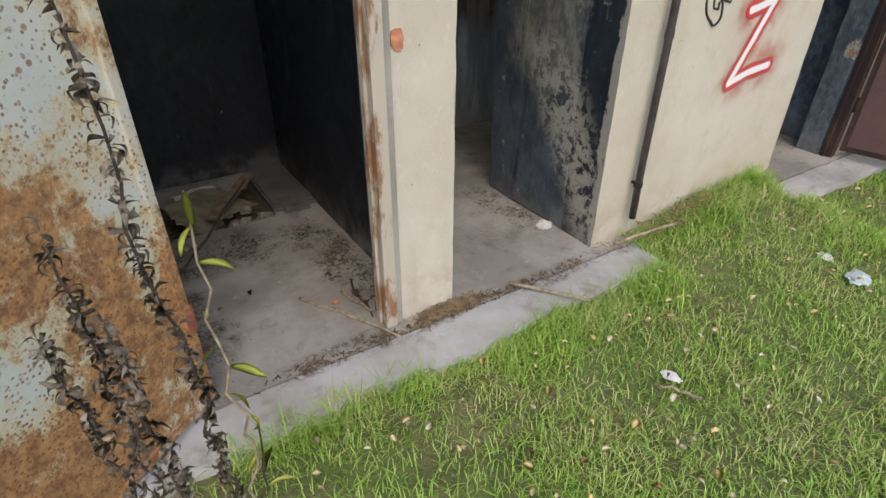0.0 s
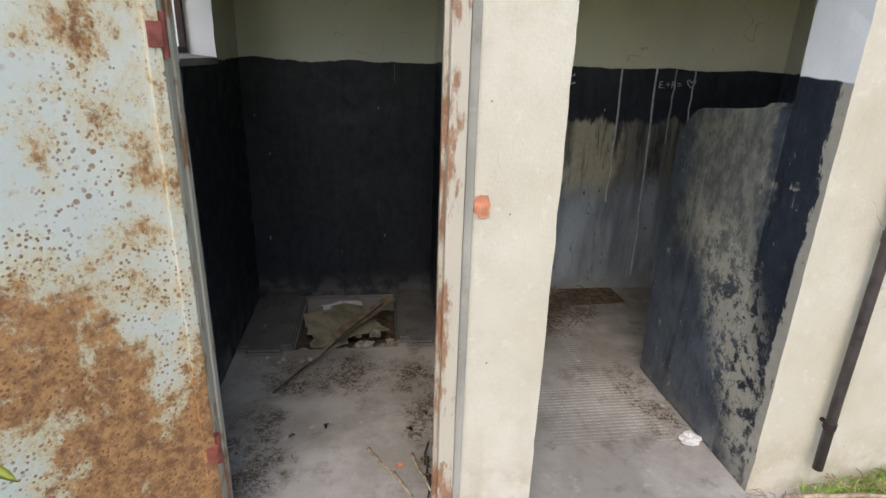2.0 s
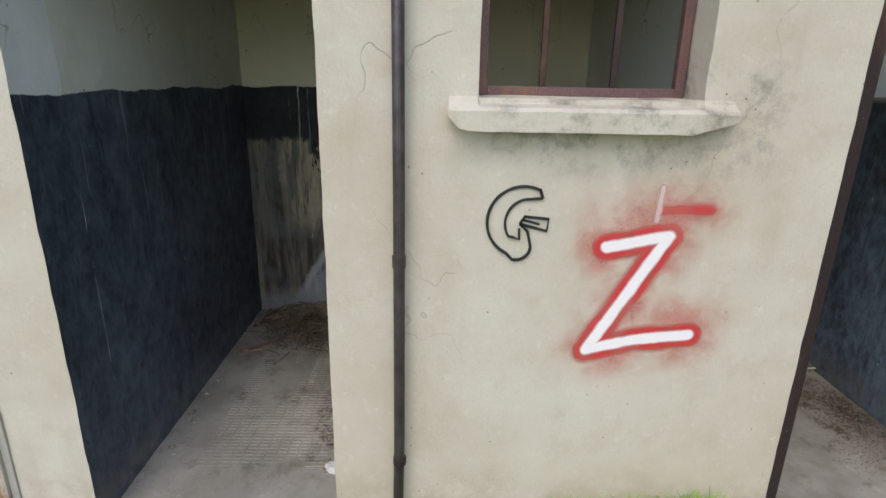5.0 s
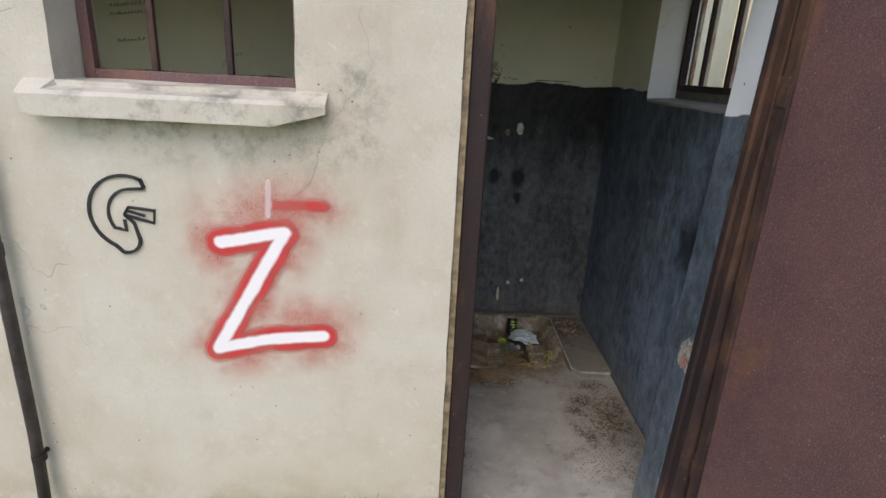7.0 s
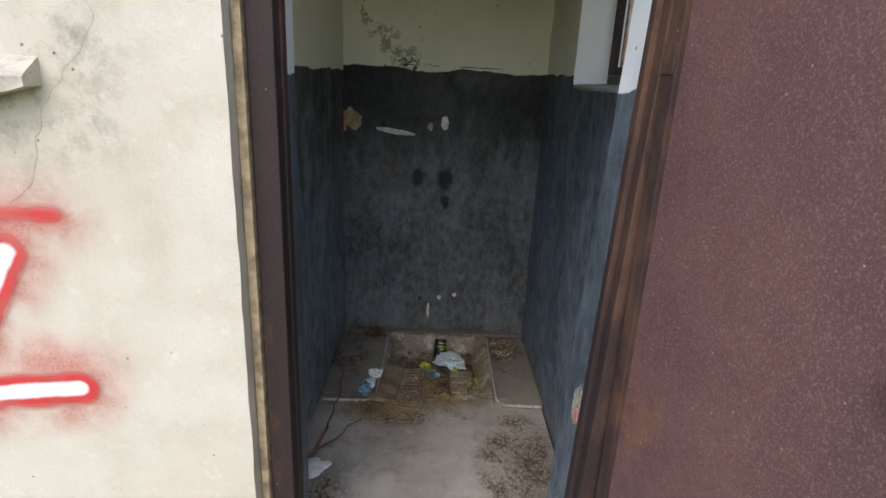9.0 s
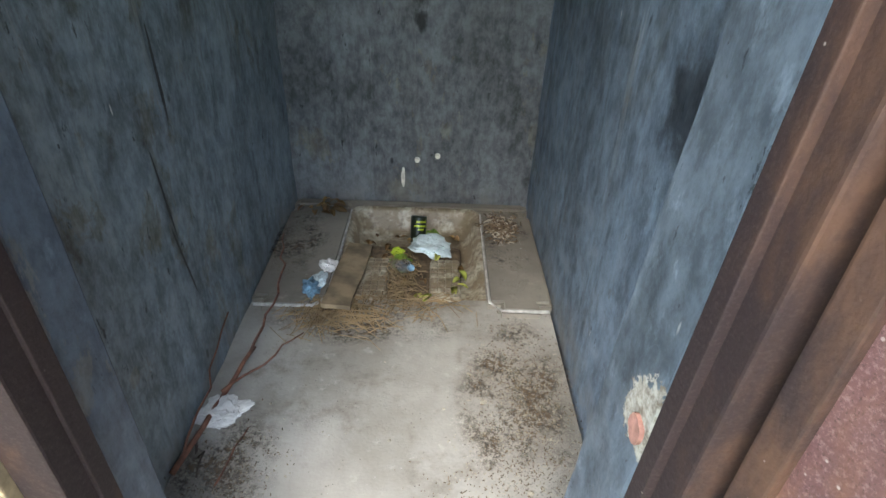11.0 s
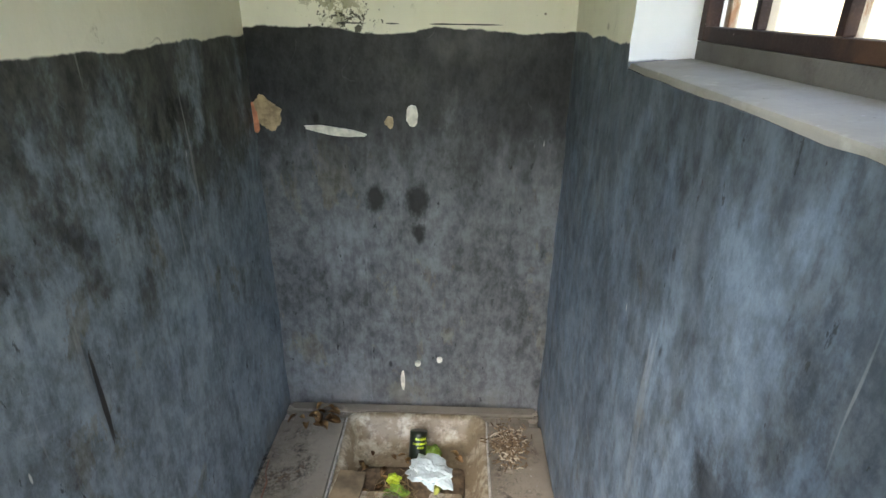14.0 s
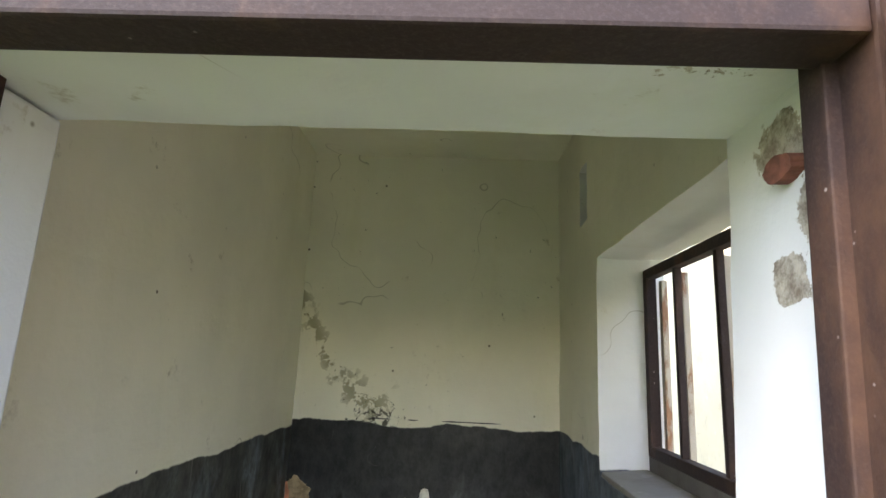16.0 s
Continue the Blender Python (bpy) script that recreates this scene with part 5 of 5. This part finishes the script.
random.seed(31)
for i in range(16):
    drop_leaf(DEAD, random.uniform(0.80, 1.6), random.uniform(2.95, 3.26), 0.022, random.uniform(0.03, 0.06), "curled brown dead leaf on the litter", "dead leaves")
for x, y in ((0.02, 1.95), (-0.12, 1.9), (-0.3, 3.0), (-0.38, 2.8), (0.36, 1.9), (0.40, 1.7), (0.41, 1.62), (0.43, 2.0), (-0.2, 2.3)):
    drop_leaf(DEAD, x, y, 0.05 if y > 2.6 else 0.012, random.uniform(0.025, 0.045), "curled brown dead leaf on the floor", "dead leaves")
litter("grit", 160, (-0.48, -0.05, 1.4, 2.1), (0.002, 0.007), 0.0022, DIRT, "dark grit and paint crumbs by the jamb", 23, 0.001, 0.004)
litter("grit", 300, (0.40, 0.60, 1.5, 2.6), (0.003, 0.012), 0.002, DIRT, "dark grit along the wall's foot", 24, 0.001, 0.006)
litter("grit", 260, (-0.5, 0.55, 2.2, 2.62), (0.003, 0.008), 0.002, DIRT, "dark grit before the pit", 25, 0.001, 0.004)
litter("grit", 260, (-0.35, 1.65, 1.34, 1.42), (0.006, 0.03), 0.003, DIRT, "soil and stalks in the joint of the apron", 26, 0.0, 0.008)
litter("dry_stalks", 320, (0.45, 0.95, 1.33, 1.47), (0.015, 0.06), 0.0016, STRAW, "dry stalks at the pillar's foot", 27, 0.002, 0.02)
litter("dry_stalks", 420, (1.5, 3.1, 1.27, 1.47), (0.02, 0.10), 0.0016, STRAW, "dead grass at the wall's foot", 28, 0.02, 0.10)

# ---- third stall: squat pan between two raised platforms ----
plate("foot_platform", 2.987, 3.25, 2.535, 3.235, "raised brown-stained cement platform beside the pan", 0.032, 0.045)
plate("foot_platform", 3.803, 4.028, 2.535, 3.235, "raised brown-stained cement platform beside the pan", 0.032, 0.045)
plate("rear_kerb", 2.987, 4.028, 3.237, 3.30, "cement kerb behind the pan", 0.032, 0.012)
pan = thing("squat_pan", "stained white ceramic squat pan filled with litter", "toilet")
bm = bmesh.new()
px0, px1, py0, py1 = 3.247, 3.806, 2.595, 3.243
rings = []
for inset, z, rr in ((0.0, 0.03, 0.05), (0.012, 0.036, 0.05), (0.028, 0.02, 0.05), (0.05, -0.05, 0.07), (0.09, -0.075, 0.09)):
    a0, a1, b0, b1 = px0 + inset, px1 - inset, py0 + inset * 0.3, py1 - inset
    ring = []
    for cx, cy, s in ((a1 - rr, b1 - rr, 0), (a0 + rr, b1 - rr, 90), (a0 + rr, b0 + rr, 180), (a1 - rr, b0 + rr, 270)):
        for k in range(7):
            a = radians(s + 15 * k)
            front = max(0.0, 1 - (cy - b0) / 0.3)
            ring.append(bm.verts.new((cx + rr * math.cos(a), cy + rr * math.sin(a), z if cy > 2.8 else min(z, -0.002) if z > 0 else z * 0.55)))
    rings.append(ring)
for a, b in zip(rings, rings[1:]):
    for i in range(len(a)):
        bm.faces.new((a[i], a[(i + 1) % len(a)], b[(i + 1) % len(b)], b[i]))
bm.faces.new(rings[-1])
part("bowl", bm, CERAMIC, pan, smooth=True)
for fx in (3.385, 3.655):
    fr = part("footrest", boxed(fx - 0.058, fx + 0.058, 2.615, 2.865, -0.07, 0.010, bevel=0.012), CERAMIC, pan, "ridged ceramic footrest")
    bm = bmesh.new()
    for i in range(4):
        for j in range(8):
            box(bm, fx - 0.052 + i * 0.0265, fx - 0.052 + i * 0.0265 + 0.022, 2.622 + j * 0.0300, 2.622 + j * 0.0300 + 0.0245, 0.006, 0.0155, bevel=0.002)
    part("tread", bm, CERAMIC, fr)
solid("dirt_drift", wobble(boxed(3.315, 3.72, 2.58, 3.03, -0.09, -0.035, bevel=0.03), 0.012, 9), DIRT, "soil and rotten leaves filling the pan", "dirt")
sheet_board("plank", pose(3.305, 2.71, 0.036, -5, 3, -4), 0.095, 0.44, 0.016, BOARD, "short weathered plank across the pan's edge", "board", 8, 0.008)

can = thing("drink_can", "black and green drink can lying in the pan", "can")
can.matrix_world = pose(3.543, 3.075, 0.018, -24, 8, 12)
can_body = part("body", tube(bmesh.new(), [(0, 0, -0.055), (0, 0, -0.048), (0, 0, 0.048), (0, 0, 0.055)], 0.033, sides=20), CAN, can, smooth=True)
bm = bmesh.new()
for i, (w, z) in enumerate(((0.020, 0.03), (0.024, 0.012), (0.014, -0.002))):
    painted = [(-w, z), (w, z + 0.006)]
    for k in range(8):
        a0, a1 = -1.1 + 2.2 * k / 8, -1.1 + 2.2 * (k + 0.8) / 8
        if abs(a0) * 0.033 > w * 1.2:
            continue
        vs = [bm.verts.new((0.0335 * math.sin(a), -0.0335 * math.cos(a), zz)) for a, zz in ((a0, z), (a1, z), (a1, z + 0.008), (a0, z + 0.008))]
        bm.faces.new(vs)
part("print", bm, LIME, can, "lime-green printed lines")
paper_ball("plastic_bag", (3.60, 2.945, 0.0), 0.058, BAG, "crumpled pale blue plastic bag in the pan", "bag", 2.0, 0.45, 1.25, -30)
paper_ball("green_wrapper", (3.60, 3.06, -0.03), 0.032, GREENBIT, "crumpled green wrapper in the pan", "wrapper", 3.0, 0.8)
paper_ball("green_wrapper", (3.48, 2.86, -0.02), 0.035, GREENBIT, "crumpled green wrapper in the pan", "wrapper", 4.0, 0.6)
paper_ball("green_wrapper", (3.465, 2.925, -0.01), 0.022, LIME, "crumpled yellow-green wrapper in the pan", "wrapper", 4.6, 0.6)
bottle = thing("plastic_bottle", "crushed clear plastic bottle in the pan", "bottle")
bottle.matrix_world = pose(3.487, 2.80, 0.022, 62, 12, 20)
bm = bmesh.new()
prof_b = [(0.028, -0.07), (0.033, -0.06), (0.030, -0.03), (0.033, -0.01), (0.030, 0.02), (0.033, 0.04), (0.022, 0.065), (0.012, 0.08), (0.012, 0.095)]
rb = [[bm.verts.new((r * math.cos(math.tau * k / 18), r * math.sin(math.tau * k / 18) * 0.8, z)) for k in range(18)] for r, z in prof_b]
for a, b in zip(rb, rb[1:]):
    for k in range(18):
        bm.faces.new((a[k], a[(k + 1) % 18], b[(k + 1) % 18], b[k]))
bm.faces.new(rb[0])
part("body", bm, PET, bottle, smooth=True)
part("cap", tube(bmesh.new(), [(0, 0, 0.097), (0, 0, 0.110)], 0.0125, sides=16), FOIL, bottle, "blue screw cap")
paper_ball("paper_tissue", (3.225, 2.755, 0.032), 0.034, PAPER, "crumpled white tissue on the platform", "tissue", 5.0, 0.5, 0.8, 60)
paper_ball("wrapper", (3.185, 2.62, 0.032), 0.045, FOIL, "crumpled blue and white wrapper", "wrapper", 6.0, 0.4, 0.6, 20)
paper_ball("wrapper", (3.205, 2.66, 0.034), 0.036, BAG, "crumpled white plastic wrapper", "wrapper", 7.0, 0.45, 0.6, -20)
paper_ball("paper_sheet", (3.045, 2.10, 0.0), 0.044, PAPER, "crumpled sheet of white paper on the floor", "paper", 8.0, 0.35, 1.35, 30)

twig = thing("dry_branch", "forked red-brown dry branch lying on the floor", "branch")
part("stem", tube(bmesh.new(), bent((2.995, 1.90, 0.02), (3.07, 2.33, 0.03), 0.02, 8, 1), 0.008, 0.006), TWIG, twig, smooth=True)
part("shoot", tube(bmesh.new(), bent((3.05, 2.2, 0.03), (3.085, 2.57, 0.05), 0.03, 8, 2), 0.005, 0.0035), TWIG, twig, smooth=True)
part("shoot", tube(bmesh.new(), bent((3.085, 2.57, 0.05), (3.02, 2.93, 0.07), 0.03, 8, 3), 0.004, 0.002), TWIG, twig, smooth=True)
part("shoot", tube(bmesh.new(), bent((3.03, 2.15, 0.03), (3.20, 2.41, 0.02), 0.04, 8, 4), 0.0045, 0.002), TWIG, twig, smooth=True)
part("shoot", tube(bmesh.new(), bent((3.005, 1.93, 0.02), (3.0, 2.36, 0.14), 0.03, 8, 5), 0.0035, 0.002), TWIG, twig, smooth=True)
stick((3.01, 2.03, 0.007), (3.05, 1.90, 0.007), 0.004, DARKTWIG, "black curled wire on the floor", 0.06, 4, "wire")
stick((3.10, 1.88, 0.006), (3.13, 2.05, 0.006), 0.003, TWIG, "thin reddish twig on the floor", 0.01, 6)
litter("straw", 300, (3.05, 3.50, 2.38, 2.66), (0.04, 0.16), 0.0014, STRAW, "dry straw and pine needles before the pan", 41, 0.004, 0.03)
litter("straw", 130, (3.30, 3.76, 2.47, 2.70), (0.03, 0.14), 0.0014, STRAW, "dry straw in the pan's mouth", 42, 0.0, 0.03)
litter("straw", 260, (3.38, 3.58, 2.58, 3.0), (0.02, 0.10), 0.0016, STRAW, "dry straw and scraps in the pan", 43, -0.03, 0.05)
litter("debris", 1500, (3.66, 4.10, 1.70, 2.65), (0.002, 0.010), 0.0011, CRUMB, "brown leaf crumbs along the wall's foot", 44, 0.002, 0.012)
litter("debris", 420, (3.79, 3.99, 2.92, 3.22), (0.006, 0.03), 0.0028, CRUMB, "brown leaf crumbs on the platform", 45, 0.034, 0.012)
litter("debris", 500, (2.93, 3.30, 1.65, 2.15), (0.0015, 0.007), 0.0012, CRUMB, "dark crumbs near the jamb", 46, 0.002, 0.008)
litter("debris", 500, (3.50, 4.05, 1.60, 2.1), (0.0015, 0.006), 0.0013, CRUMB, "grit near the jamb", 47, 0.001, 0.006)
scatter_rocks(36, 3.72, 3.98, 1.72, 2.3, 0.0, 0.003, 0.011, "pale crumb of plaster on the floor", "floor crumbs")
scatter_rocks(22, 3.1, 3.72, 1.75, 2.5, 0.0, 0.002, 0.006, "pale crumb of plaster on the floor", "floor crumbs")
random.seed(51)
for i in range(15):
    drop_leaf(DEAD, random.uniform(3.03, 3.20), random.uniform(3.12, 3.25), 0.045, random.uniform(0.03, 0.06), "curled brown dead leaf on the platform", "dead leaves")
for i in range(34):
    drop_leaf(DEAD, random.uniform(3.30, 3.74), random.uniform(2.60, 3.12), random.uniform(-0.04, 0.01), random.uniform(0.025, 0.05), "curled brown dead leaf in the pan", "dead leaves")
GREENISH = [leaf_mesh("greenish_leaf", GREENLEAF, 1, 0.5, c) for c in (0.3, 0.6)]
for x, y in ((3.70, 2.72), (3.715, 2.69), (3.69, 2.66), (3.56, 2.62), (3.59, 2.61), (3.62, 2.87), (3.72, 2.76)):
    drop_leaf(GREENISH, x, y, 0.012, 0.05, "yellow-green leaf by the footrest", "green leaves")

# ---- tall withered weed before the open rusty door ----
random.seed(61)
leaf_long = leaf_mesh("narrow_leaf", GREENLEAF, 1, 0.26, 0.3)
leaf_dry = leaf_mesh("withered_leaf", WITHER, 1, 0.4, 1.1)
tufts = []
for q in range(4):
    bm = bmesh.new()
    for _ in range(9):
        sz = random.uniform(0.010, 0.024)
        tmp = bmesh.new()
        tmp.from_mesh(leaf_dry)
        tmp.transform(pose(0, 0, random.uniform(-0.02, 0.02), random.uniform(-80, 80), random.uniform(-40, 80), random.uniform(0, 360)) @ Matrix.Translation((sz / 2, 0, 0)) @ Matrix.Diagonal((sz, sz * random.uniform(0.6, 1.4), sz, 1)))
        me = bpy.data.meshes.new("tuft_leaf")
        tmp.to_mesh(me)
        tmp.free()
        bm.from_mesh(me)
        bpy.data.meshes.remove(me)
    tufts.append(mesh_of("leaf_tuft", bm, WITHER))
weed = thing("weed", "tall withered weed, curled dry leaves and some yellow ones", "weed")
weed.matrix_world = pose(-0.30, 0.60, -0.07)
for i, (bx, by, tx, ty, tz) in enumerate(((0.02, 0.0, -0.02, -0.04, 1.42), (-0.06, 0.04, -0.12, 0.04, 1.14), (-0.02, -0.03, -0.09, 0.0, 1.02), (0.03, 0.02, 0.05, -0.02, 1.20), (0.02, 0.0, 0.07, 0.0, 0.72), (-0.1, 0.05, -0.17, 0.03, 1.0))):
    pts = bent((bx, by, 0), (tx, ty, tz), 0.05, 24, i * 3.0)
    st = part("stem", tube(bmesh.new(), pts, 0.0042, 0.0018), STICK if i == 3 else DARKTWIG, weed, smooth=True)
    for k in range(3, 24):
        yellow = i in (3, 4)
        if yellow and k > 14 and random.random() < 0.85:
            sz = random.uniform(0.04, 0.065)
            lf = new("leaf", leaf_long)
            lf.parent = st
            lf.matrix_local = Matrix.Translation(pts[k]) @ pose(0, 0, 0, random.uniform(-60, 60), random.uniform(-30, 75), random.uniform(0, 360)) @ Matrix.Translation((sz / 2, 0, 0)) @ Matrix.Diagonal((sz, sz, sz, 1))
        if not yellow:
            for _ in range(2):
                lf = new("leaf_tuft", random.choice(tufts))
                lf.parent = st
                lf.matrix_local = Matrix.Translation(pts[k].lerp(pts[k - 1], random.random())) @ pose(0, 0, 0, 0, 0, random.uniform(0, 360)) @ Matrix.Scale(random.uniform(0.8, 1.3), 4)

# ---- grass ----
def blades(name, n, x0, x1, y0, y1, h0, h1, label, seed, keep):
    rng = np.random.default_rng(seed)
    x, y = rng.uniform(x0, x1, n), rng.uniform(y0, y1, n)
    vs, fs = [], []
    for px, py in zip(x, y):
        k = keep(px, py)
        if rng.random() > k:
            continue
        patch_h = 0.6 + 0.9 * (0.5 + 0.5 * noise.noise((px * 2.3, py * 2.3, 1.0)))
        h = rng.uniform(h0, h1) * patch_h
        a, lean, w = rng.uniform(0, 6.283), rng.uniform(0.25, 1.3), rng.uniform(0.0012, 0.0026)
        dx, dy = math.cos(a), math.sin(a)
        z = ground_height(px, py) - 0.005
        b = len(vs)
        for t, ww in ((0, 1), (0.45, 0.9), (0.8, 0.55)):
            r = lean * h * t * t
            for s in (-1, 1):
                vs.append((px + dx * r - dy * w * ww * s, py + dy * r + dx * w * ww * s, z + h * (t - 0.25 * lean * t * t)))
        vs.append((px + dx * lean * h, py + dy * lean * h, z + h * (1 - 0.3 * lean)))
        fs += [(b, b + 1, b + 3, b + 2), (b + 2, b + 3, b + 5, b + 4), (b + 4, b + 5, b + 6)]
    me = bpy.data.meshes.new(name)
    me.from_pydata(vs, [], fs)
    me.materials.append(GRASS)
    return tagged(new(name, me), label, "grass", kind="stuff")


def edge(x):
    return 1.17 + 0.05 * noise.noise((x * 2.3, 1.0, 0)) if x < 1.78 else 1.43 if x < 2.93 else 1.17


def thin(x, y):
    if y > edge(x) - 0.01:
        return 0.0
    return 0.35 + 0.65 * max(0.0, min(1.0, 0.5 + 1.4 * noise.noise((x * 1.9, y * 1.9, 7.0))))


blades("grass", 125000, -0.9, 4.4, -0.9, 1.43, 0.022, 0.06, "short green autumn grass", 5, thin)
blades("grass_fringe", 30000, -0.3, 3.1, 0.85, 1.43, 0.06, 0.13, "longer bright green grass along the apron", 6,
       lambda x, y: 0.9 * max(0.0, 1 - (edge(x) - y) / (0.28 if x > 0.7 else 0.12)) if y < edge(x) else 0.0)
blades("far_grass", 26000, -6, 9, -8, -0.9, 0.04, 0.09, "short green grass farther out", 8, lambda x, y: 1.0)
random.seed(71)
for i in range(290):
    x, y = random.uniform(-0.1, 3.6), random.uniform(-0.3, 1.1)
    drop_leaf(PALE if random.random() < 0.88 else DEAD, x, y, ground_height(x, y) + 0.066, random.uniform(0.018, 0.042), "pale fallen leaf lying in the grass", "fallen leaves on grass")
gz = ground_height(2.41, 0.61)
paper_ball("litter_scrap", (2.46, 0.60, gz + 0.02), 0.042, BAG, "pale green plastic scrap in the grass", "litter", 9.0, 0.3, 1.4, 10)
paper_ball("litter_scrap", (2.52, 0.78, gz + 0.02), 0.028, PAPER, "dirty white paper scrap in the grass", "litter", 10.0, 0.3, 1.2, 60)
paper_ball("litter_scrap", (1.21, 0.66, -0.04), 0.02, PAPER, "dirty white paper scrap in the grass", "litter", 11.0, 0.3, 1.6, 100)
